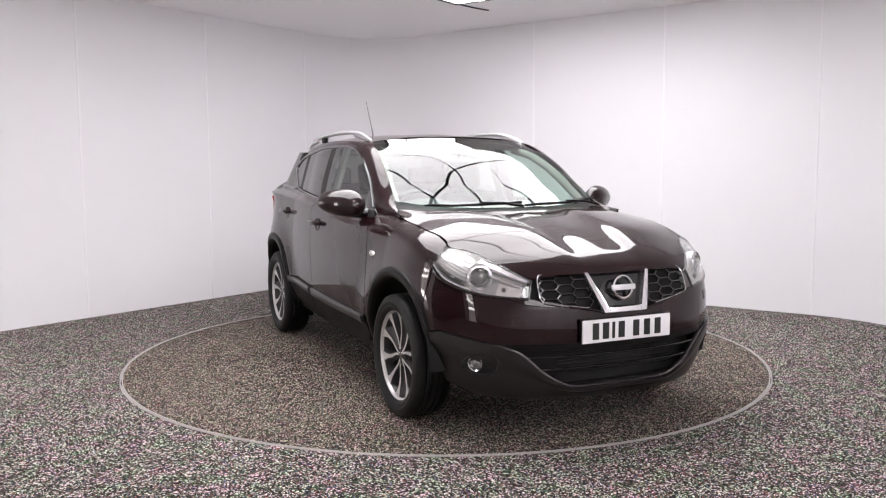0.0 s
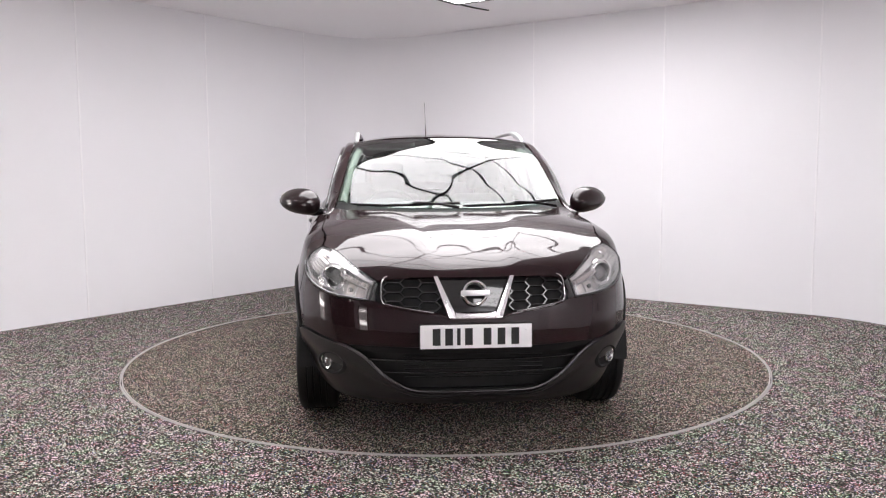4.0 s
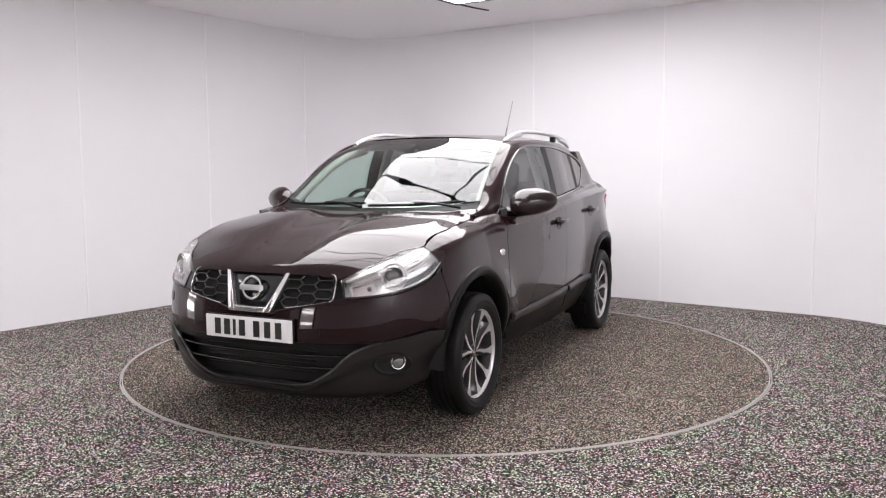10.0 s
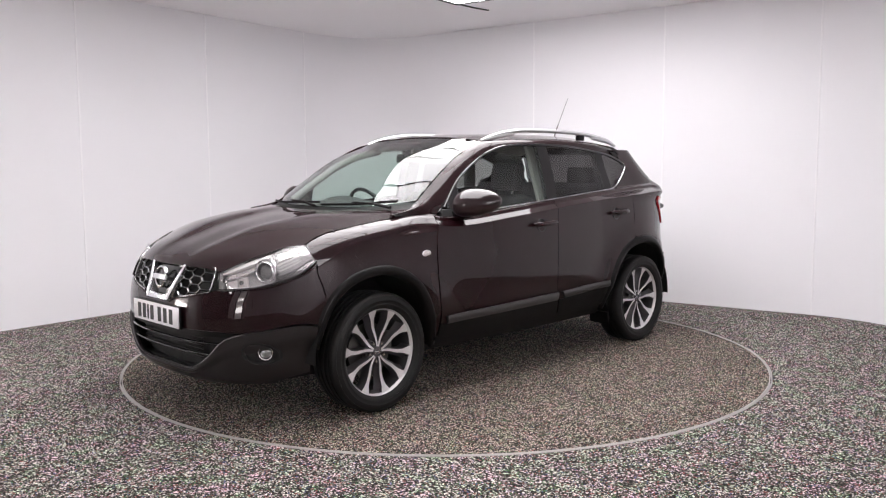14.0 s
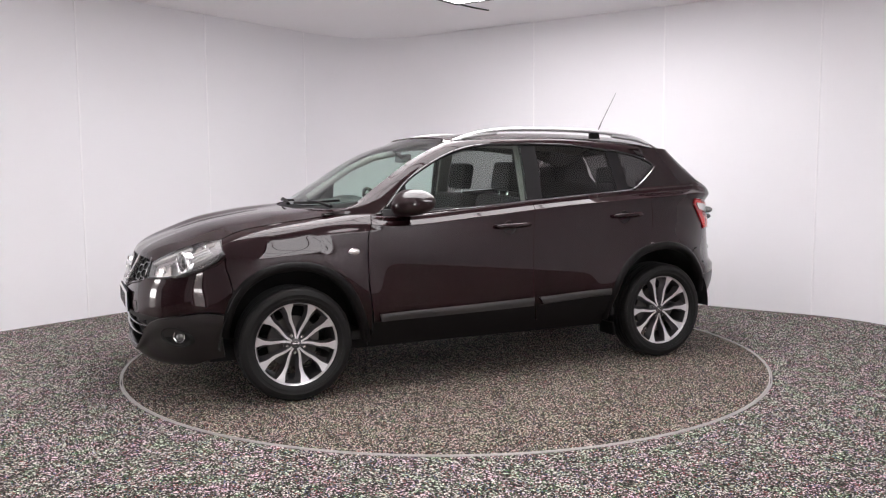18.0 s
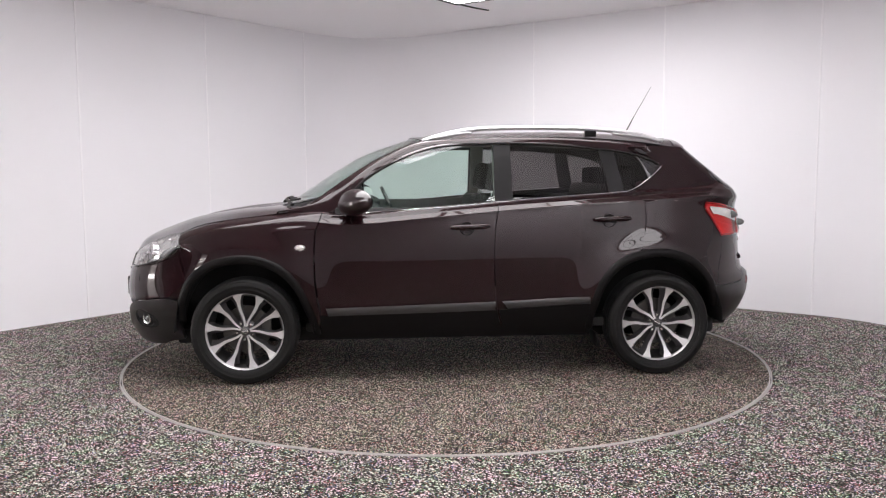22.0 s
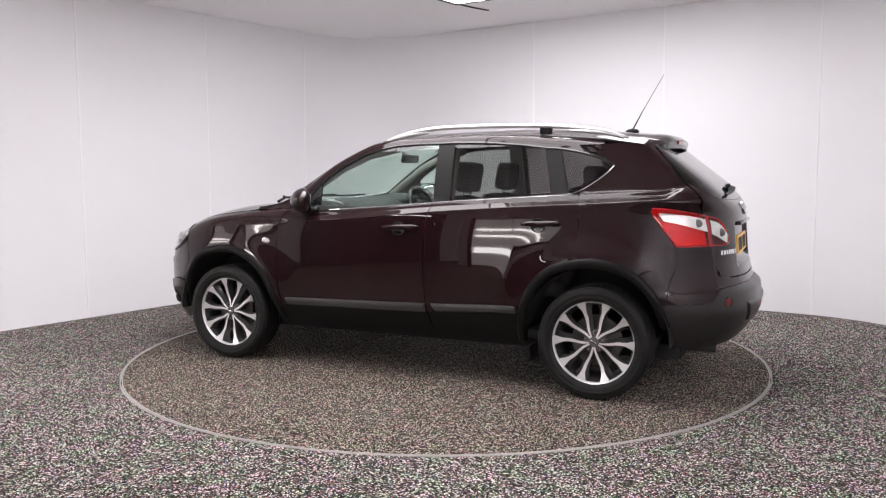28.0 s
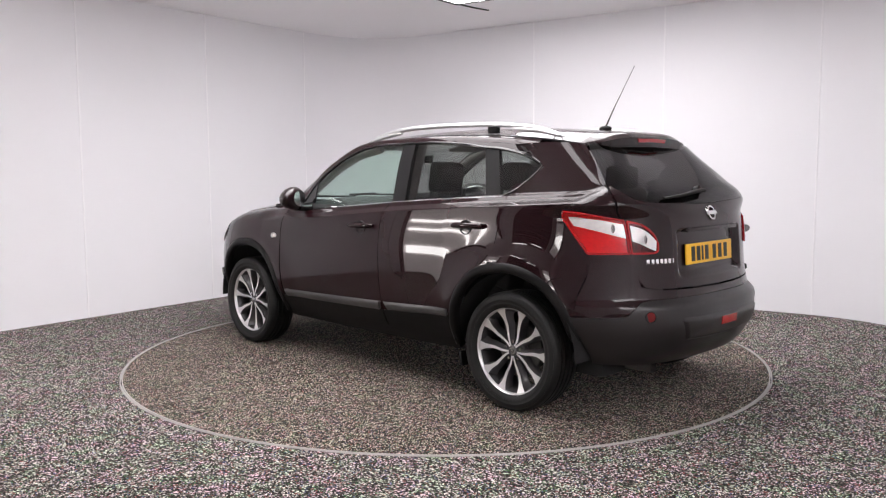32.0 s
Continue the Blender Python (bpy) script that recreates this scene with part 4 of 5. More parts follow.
def side_details():
    for side in ("left", "right"):
        # wheel-arch mouldings: a rounded strip standing proud of the wing
        rear = lerp_curve([-6, 15, 30, 45, 56, 65, 77, 90, 102, 116, 133, 145, 161, 172], [0.470, 0.470, 0.485, 0.497, 0.502, 0.499, 0.489, 0.486, 0.483, 0.479, 0.466, 0.456, 0.436, 0.434])
        front = lerp_curve([8, 25, 41, 52, 63, 84, 95, 106, 120, 131, 147, 158, 170, 186], [0.424, 0.446, 0.470, 0.482, 0.484, 0.476, 0.475, 0.473, 0.468, 0.460, 0.445, 0.437, 0.443, 0.470])
        for reach, cx, a0, a1 in ((front, 1.315, 9, 185), (rear, -1.315, -5, 166)):
            rows = []
            for a in np.linspace(a0, a1, 56):
                wide = 0.050 + 0.008 * math.sin(radians(max(min(a, 180), 0)))
                row = []
                for inset, out in ((0.0, -0.003), (0.002, 0.004), (0.007, 0.012), (0.026, 0.017), (wide - 0.012, 0.015), (wide - 0.003, 0.008), (wide, -0.03)):
                    r = reach(a) - inset
                    p = body(*at((cx + r * math.cos(radians(a)), 0.3365 + r * math.sin(radians(a)))))
                    row.append((p[0], p[1] + out, p[2]))
                rows.append(row)
            panel("arch_moulding", np.array(rows), PLASTIC, car, "textured black plastic moulding", thick=0.006, gap=0, side=side)
        # sill and lower door cladding
        g = wing([(0.86, 0.262), (-0.86, 0.262)], [(0.86, 0.335), (-0.86, 0.335)], [(0.86, 0.262), (0.86, 0.335)], [(-0.86, 0.262), (-0.86, 0.335)], 30, 8)
        panel("sill", g, PLASTIC, car, "black plastic sill", thick=0.04, gap=0, side=side, lift=-0.006)
        for low, high in (([(0.845, 0.338), (-0.285, 0.338)], [(0.852, 0.425), (-0.263, 0.445)]), ([(-0.295, 0.338), (-0.855, 0.338)], [(-0.268, 0.445), (-0.862, 0.475)])):
            g = wing(low, high, [low[0], high[0]], [low[1], high[1]], 30, 8)
            panel("lower_cladding", g, PLASTIC, car, "black plastic door cladding", thick=0.006, gap=0.003, side=side, lift=0.006)
        for low, high in (([(0.80, 0.422), (-0.25, 0.442)], [(0.815, 0.474), (-0.25, 0.502)]), ([(-0.325, 0.450), (-0.86, 0.476)], [(-0.29, 0.502), (-0.855, 0.523)])):
            g = wing(low, high, [low[0], high[0]], [low[1], high[1]], 30, 10)
            g = lifted(g, 0.012)
            n = g.shape[1]
            for j in range(n):
                v = j / (n - 1)
                g[:, j, 1] += 0.010 * math.sin(math.pi * min(v * 0.75 + 0.1, 1.0))
            panel("side_moulding", g, SATIN, car, "satin dark grey rubbing strip", thick=0.02, gap=0.002, side=side)
        # bright strip round the lower edge of the side glass
        s = 1 if side == "left" else -1
        line = pts([(0.70, 1.050), (0.40, 1.070), (0.13, 1.089), (-0.37, 1.129), (-0.8, 1.158), (-1.06, 1.174), (-1.17, 1.19), (-1.28, 1.255), (-1.36, 1.322), (-1.381, 1.35), (-1.36, 1.368)])
        path = spline(line, 60)
        path[:, 1] += 0.004
        path[:, 1] *= s
        bm = bmesh.new()
        tube(bm, path, 0.0030, 8)
        part("window_trim", bm, CHROME, car, "bright chrome window strip")
        # black edge over the side glass
        line = pts(GLASS_TOP_FRONT + GLASS_TOP_REAR + QUARTER_TOP)
        path = spline(line, 60)
        path[:, 1] += 0.002
        path[:, 1] *= s
        bm = bmesh.new()
        tube(bm, path, 0.009, 8)
        part("window_seal", bm, GLOSS, car, "black rubber seal")
        # handles
        for x0, x1, z in ((0.035, -0.21, 0.968), (-0.885, -1.115, 1.008)):
            h = new("door_handle")
            h.parent = car
            xm = (x0 + x1) / 2 + 0.02
            y = flank(xm, z)
            # no dent in the door: the hollow's shade is the dish's black colour
            bm = bmesh.new()
            lathe(bm, [(0.001, 0.001), (0.034, 0.002), (0.041, 0.005), (0.044, 0.0055), (0.046, -0.006)], 28, Matrix.Translation((xm, s * (y + 0.001), z - 0.010)) @ pose(0, 0, 0, -90 * s, 0, 0) @ Matrix.Diagonal((1.05, 0.95, 1, 1)))
            part("cup", bm, PILLAR, h, "black dish with the handle hollow's shade in its colour")
            bm = bmesh.new()
            xs = np.linspace(x0, x1, 12)
            tube(bm, [(x, s * (flank(x, z) + 0.010 + 0.024 * math.sin(math.pi * min(max((k / 11) * 0.86 + 0.07, 0), 1)) ** 0.5), z + 0.006 * k / 11) for k, x in enumerate(xs)],
                 [0.009, 0.014] + [0.0165] * 8 + [0.015, 0.010], 12)
            part("grip", bm, PAINT, h)
        # mirrors
        m = new("door_mirror")
        m.parent = car
        bm = bmesh.new()
        bmesh.ops.create_uvsphere(bm, u_segments=36, v_segments=24, radius=1)
        for v in bm.verts:
            # a along the swept-back shell, b forward across it
            a, b, z = v.co
            pa = 0.150 * math.copysign(abs(a) ** 0.85, a)
            pb = (0.084 if b > 0 else 0.05) * math.copysign(abs(b) ** (1.22 if z > 0 and b > 0 else 0.85), b) * (1 - 0.12 * a)
            pz = (0.080 * z ** 1.12 if z > 0 else -0.082 * abs(z) ** 0.75) * (1 - 0.20 * a)
            v.co = (0.612 - 0.55 * pa + 0.835 * pb, s * (0.932 + 0.835 * pa + 0.55 * pb), 1.132 + pz + 0.012 * a)
        part("shell", bm, CAP_PAINT, m)
        bm = bmesh.new()
        lathe(bm, [(0.001, 0.004), (0.056, 0.0035), (0.062, 0.0)], 32, Matrix.Translation((0.612 - 0.0415, s * (0.932 - 0.0275), 1.132)) @ pose(0, 0, 0, 0, 0, 33.4 * s) @ pose(0, 0, 0, 0, -90, 0) @ Matrix.Diagonal((0.92, 1.7, 1, 1)))
        part("mirror_glass", bm, MIRROR, m, "silvered mirror glass")
        bm = bmesh.new()
        tube(bm, [(0.63, s * 0.755, 1.07), (0.62, s * 0.84, 1.064), (0.61, s * 0.90, 1.072)], [0.042, 0.040, 0.040], 14, 0.7)
        part("arm", bm, GLOSS, m)
        g = wing([(0.790, 1.062), (0.585, 1.066)], [(0.755, 1.085), (0.64, 1.195), (0.585, 1.240)], [(0.790, 1.062), (0.755, 1.085)], [(0.585, 1.066), (0.585, 1.240)], 10, 10)
        panel("sail", g, GLOSS, m, "black triangular mirror base", thick=0.01, gap=0, side=side, lift=0.003)
        # side repeater
        bm = bmesh.new()
        y = flank(0.966, 0.85)
        lathe(bm, [(0.001, 0.007), (0.020, 0.005), (0.026, 0.001), (0.026, -0.004)], 24, Matrix.Translation((0.966, s * y, 0.85)) @ pose(0, 0, 0, -90 * s, 0, 0) @ Matrix.Diagonal((1.15, 0.6, 1, 1)))
        part("side_repeater", bm, CLEARLAMP, car, "small clear oval indicator")
        bm = bmesh.new()
        lathe(bm, [(0.027, 0.004), (0.033, 0.003), (0.034, -0.003), (0.027, -0.003)], 24, Matrix.Translation((0.966, s * y, 0.85)) @ pose(0, 0, 0, -90 * s, 0, 0) @ Matrix.Diagonal((1.05, 0.6, 1, 1)), closed=True)
        part("repeater_ring", bm, CHROME, car)
        # roof rails
        r = new("roof_rail")
        r.parent = car
        rail = spline([(0.19, 0.576, 1.517), (0.09, 0.577, 1.545), (-0.05, 0.577, 1.573), (-0.24, 0.576, 1.592), (-0.6, 0.572, 1.597), (-0.95, 0.562, 1.588), (-1.2, 0.552, 1.565), (-1.33, 0.545, 1.540), (-1.43, 0.538, 1.508)], 60)
        rad = [0.010 + 0.010 * min(1, k / 8, (59 - k) / 8) for k in range(60)]
        p2 = rail.copy()
        p2[:, 1] *= s
        bm = bmesh.new()
        tube(bm, p2, rad, 14, 0.72)
        part("bar", bm, SILVER, r, "satin silver bar")
        for a, b in ((0, 13), (46, 59)):
            bm = bmesh.new()
            seg = p2[a:b].copy()
            seg[:, 2] -= np.interp(np.arange(a, b), (a, b), (0.006, 0.018) if a == 0 else (0.018, 0.006))
            tube(bm, seg, np.interp(np.arange(a, b), (a, b), (0.012, 0.026) if a == 0 else (0.026, 0.012)) * np.sqrt(np.interp(np.arange(a, b), (a, a + 8, b - 1) if a == 0 else (a, b - 8, b), (1, 1, 0.3) if a == 0 else (0.3, 1, 1))), 12, 0.8)
            part("end_foot", bm, SILVER, r)
        bm = bmesh.new()
        box(bm, (0.075, 0.03, 0.05), Matrix.Translation((-0.93, s * 0.560, 1.562)), 0.006)
        part("middle_foot", bm, PLASTIC, r, "black support")
        bm = bmesh.new()
        tube(bm, [(x, s * y, z - 0.004) for x, y, z in spline(ROOF_EDGE, 30)], 0.008, 8)
        part("roof_gutter", bm, PLASTIC, car, "black roof seam strip")
        # air deflectors ahead of the wheels
        for x, z in ((-0.92, 0.225),):
            bm = bmesh.new()
            box(bm, (0.018, 0.16, 0.09), Matrix.Translation((x, s * 0.76, z)) @ pose(0, 0, 0, 0, 8, 0), 0.006)
            part("air_deflector", bm, PLASTIC, car)


side_details()


def uv_patch(low, high, first, last, u0, u1, v0, v1, n=14, lift=0.0):
    """A sub-patch of a body patch; v0 and v1 may be pairs for the two ends."""
    g = coons(low, high, first, last, 41, 41)
    v0 = v0 if isinstance(v0, tuple) else (v0, v0)
    v1 = v1 if isinstance(v1, tuple) else (v1, v1)
    out = np.empty((n, n, 3))
    for i in range(n):
        u = u0 + (u1 - u0) * i / (n - 1)
        a = v0[0] + (v0[1] - v0[0]) * i / (n - 1)
        b = v1[0] + (v1[1] - v1[0]) * i / (n - 1)
        for j in range(n):
            v = a + (b - a) * j / (n - 1)
            x, y = u * 40, v * 40
            i0, j0 = min(int(x), 39), min(int(y), 39)
            fx, fy = x - i0, y - j0
            q = (g[i0, j0] * (1 - fx) * (1 - fy) + g[i0 + 1, j0] * fx * (1 - fy) + g[i0, j0 + 1] * (1 - fx) * fy + g[i0 + 1, j0 + 1] * fx * fy)
            out[i, j] = body(q[0], q[1])
    return lifted(out, lift) if lift else out


def lamps():
    # headlamps
    low = [("f", 0.49, 0.716), (1.955, 0.737), (1.80, 0.790), (1.697, 0.862)]
    high = [("f", 0.462, 0.800), (1.925, 0.872), (1.79, 0.922), (1.703, 0.938)]
    first, last = [("f", 0.49, 0.716), ("f", 0.462, 0.800)], [(1.697, 0.862), (1.703, 0.938)]
    for side in ("left", "right"):
        s = 1 if side == "left" else -1
        h = new("headlamp")
        h.parent = car
        g = wing(low, high, first, last, 34, 20)
        taper = np.array([1 - 0.88 * ease((k / 33 - 0.5) / 0.5) for k in range(34)])[:, None, None]
        bowl = g + (lifted(g, -0.055) - g) * taper
        panel("lens", g, LENS, h, "clear plastic lens", thick=0.004, gap=0.003, side=side, lift=0.003)
        panel("housing", bowl, REFLECTOR, h, "bright silvered lamp bowl", thick=0.004, gap=0.0, side=side)
        # black gasket round the lens
        cc = lifted(g, 0.002)
        for path, nm, wide in ((cc[:, 0], "lower_edge", 0.0065), (cc[0], "inner_edge", 0.0055), (cc[:, -1], "upper_edge", 0.002), (cc[-1], "outer_edge", 0.003)):
            path = path.copy()
            path[:, 1] *= s
            bm = bmesh.new()
            tube(bm, path, wide, 8)
            part(nm, bm, GLOSS, h, "black gasket")
        # rim of the bowl between lens and housing
        inn, out = bowl, lifted(g, -0.002)
        for nm, a, b in (("bowl_floor", inn[:, 0], out[:, 0]), ("bowl_roof", inn[:, -1], out[:, -1]), ("bowl_side", inn[0], out[0]), ("bowl_end", inn[-1], out[-1])):
            gg = np.stack([a, b], 1)
            gg[..., 1] *= s
            sheet(nm, gg, REFLECTOR, h, thick=0.003)

        def fit(name, u0, u1, v0, v1, mat, lift, thick=0.01, label="", gap=0.0015, n=8):
            flat = uv_patch(low, high, first, last, u0, u1, v0, v1, n)
            deep = lifted(flat, lift)
            for i in range(n):
                flat[i] += (deep[i] - flat[i]) * (1 - 0.88 * ease(((u0 + (u1 - u0) * i / (n - 1)) - 0.5) / 0.5))
            panel(name, flat, mat, h, label, thick=min(thick, 0.006) if u1 > 0.7 else thick, gap=gap, side=side)

        # broad silver brow along the upper edge
        fit("brow", 0.03, 0.60, (0.84, 0.86), (0.97, 0.98), LAMP_SILVER, -0.007, 0.016, "bright silver brow")
        # fluted strip under it
        for k in range(9):
            fit("flute", 0.07 + 0.038 * k, 0.098 + 0.038 * k, (0.60 + 0.010 * k, 0.61 + 0.010 * k), 0.80, CLEARLAMP, -0.020, 0.014, n=4)
        fit("brow_ledge", 0.05, 0.44, (0.53, 0.66), (0.585, 0.71), CHROME, -0.014, 0.014, "chrome ledge")
        # stepped silver fins outside the projector
        for k in range(4):
            fit("fin", 0.58 + 0.02 * k, 0.90 - 0.02 * k, (0.34 + 0.11 * k, 0.40 + 0.10 * k), (0.425 + 0.11 * k, 0.475 + 0.10 * k), LAMP_SILVER, -0.034 + 0.006 * k, 0.012, "silver stepped reflector")
        fit("smoked_corner", 0.55, 0.985, (0.03, 0.05), (0.22, 0.26), SATIN, -0.046, 0.006, "dark lower corner")
        fit("indicator", 0.66, 0.92, (0.80, 0.78), (0.955, 0.955), AMBER, -0.024, 0.01, "pale amber indicator")
        # parking lamp box at the inner end
        fit("lamp_box", 0.055, 0.30, (0.10, 0.10), (0.50, 0.58), CLEARLAMP, -0.034, 0.012, "clear fluted box")
        fit("box_frame", 0.055, 0.075, 0.08, 0.56, CHROME, -0.016, 0.02)
        fit("box_floor", 0.055, 0.30, (0.05, 0.05), (0.11, 0.11), LAMP_SILVER, -0.014, 0.02)
        fit("box_divider", 0.175, 0.19, 0.10, 0.55, LAMP_SILVER, -0.022, 0.016)
        bm = bmesh.new()
        bp = uv_patch(low, high, first, last, 0.22, 0.26, 0.30, 0.36, 4, -0.022)[1, 1]
        bmesh.ops.create_uvsphere(bm, u_segments=14, v_segments=10, radius=0.012, matrix=Matrix.Translation((bp[0], s * bp[1], bp[2])))
        part("side_light", bm, PROJECTOR, h, "small grey bulb")
        bm = bmesh.new()
        bp = uv_patch(low, high, first, last, 0.76, 0.80, 0.84, 0.90, 4, -0.014)[1, 1]
        bmesh.ops.create_uvsphere(bm, u_segments=14, v_segments=10, radius=0.013, matrix=Matrix.Translation((bp[0], s * bp[1], bp[2])))
        part("indicator_bulb", bm, CHROME, h, "silvered bulb")
        # projector
        c = np.array(body(*at((1.925, 0.812))))
        c[1] -= 0.018
        c[0] -= 0.018
        axis = pose(0, 0, 0, 0, 90, 0)
        tilt = Matrix.Translation((c[0], s * c[1], c[2])) @ pose(0, 0, 0, 0, -4, 24 * s) @ axis
        bm = bmesh.new()
        lathe(bm, [(0.043, -0.03), (0.044, 0.004), (0.049, 0.010), (0.053, 0.006), (0.054, -0.002), (0.058, -0.003), (0.062, 0.004), (0.066, 0.001), (0.068, -0.03)], 40, tilt)
        part("ring", bm, CHROME, h, "double chrome ring")
        bm = bmesh.new()
        lathe(bm, [(0.001, 0.006), (0.015, 0.004), (0.028, -0.003), (0.039, -0.014), (0.042, -0.03)], 32, tilt)
        part("projector", bm, PROJECTOR, h, "grey glass projector")
    # tail lamps: outer half on the wing, inner half on the tailgate
    for side, s in (("left", 1), ("right", -1)):
        t = new("tail_lamp")
        t.parent = car
        a = ([(-1.755, 0.893), ("r", 0.628, 0.893)], [(-1.633, 1.108), (-1.735, 1.098), ("r", 0.638, 1.060)], [(-1.755, 0.893), (-1.70, 0.972), (-1.633, 1.108)], [("r", 0.628, 0.893), ("r", 0.638, 1.060)])
        b = ([("r", 0.618, 0.893), ("r", 0.515, 0.893), ("r", 0.488, 0.905)], [("r", 0.627, 1.057), ("r", 0.560, 1.036), ("r", 0.510, 0.99), ("r", 0.485, 0.938)], [("r", 0.618, 0.893), ("r", 0.627, 1.057)], [("r", 0.488, 0.905), ("r", 0.485, 0.938)])
        for nm, q, clear, clear_name, bulb in (("red_lens", a, (0.10, 0.97, (0.66, 0.46), (0.90, 0.88)), "clear_lens", (0.76, 0.70)), ("inner_lens", b, (0.05, 0.86, (0.40, 0.14), (0.88, 0.80)), "reversing_lens", (0.45, 0.52))):
            g = wing(*q, 26, 20)
            panel(nm, g, [RED_PANE, CLEAR], t, "glossy red lens", thick=0.004, gap=0.001, side=side, lift=0.010)
            panel("lamp_back", g, LAMP_WHITE, t, "silvered back", thick=0.004, gap=0.001, side=side, lift=-0.018)
            # solid red rim and moulded ribs behind the lens
            proud = lifted(g, 0.006)
            for path in (proud[:, 0], proud[:, -1], proud[0], proud[-1]):
                path = path * (1, s, 1)
                bm = bmesh.new()
                tube(bm, path, 0.006, 8)
                part("rim", bm, RED, t)
            for k in range(5):
                v = 0.06 + 0.10 * k
                p = uv_patch(*q, 0.06, 0.94, (v, v * 0.72), (v + 0.055, (v + 0.055) * 0.72), 8, -0.004 - 0.002 * (k % 2))
                panel("rib", p, LAMP_WHITE, t, thick=0.008, gap=0, side=side)
            panel(clear_name, uv_patch(*q, *clear, 14, 0.013), CLEARLAMP, t, "clear pinkish lens", thick=0.006, gap=0, side=side)
            c = uv_patch(*q, bulb[0] - 0.02, bulb[0] + 0.02, bulb[1] - 0.02, bulb[1] + 0.02, 3, 0.0125)[1, 1]
            turn = math.degrees(math.atan2(c[0] + 1.2, c[1] * s)) * 0.9
            bm = bmesh.new()
            bmesh.ops.create_uvsphere(bm, u_segments=20, v_segments=12, radius=1, matrix=Matrix.Translation((c[0], c[1] * s, c[2])) @ pose(0, 0, 0, 0, 0, turn) @ Matrix.Diagonal((0.042, 0.007, 0.023, 1)))
            part("bulb_window", bm, PROJECTOR, t, "grey oval bulb window")


lamps()


def flat_shape(name, outline, x_of, depth, mat, parent, label=""):
    """A plate of the outline (y, z), laid on a surface x_of(y, z) and given a depth."""
    bm = bmesh.new()
    vs = [bm.verts.new((x_of(y, z), y, z)) for y, z in outline]
    f = bm.faces.new(vs)
    r = bmesh.ops.extrude_face_region(bm, geom=[f])
    bmesh.ops.translate(bm, verts=[v for v in r["geom"] if isinstance(v, bmesh.types.BMVert)], vec=(depth, 0, 0))
    bmesh.ops.recalc_face_normals(bm, faces=bm.faces)
    bmesh.ops.bevel(bm, geom=list(bm.edges), offset=0.004, segments=2, profile=0.6, affect="EDGES")
    return part(name, bm, mat, parent, label)


def nose_at(y, z):
    return body(*at(("f", abs(y), z)))[0]


def tail_at(y, z):
    return body(*at(("r", abs(y), z)))[0]


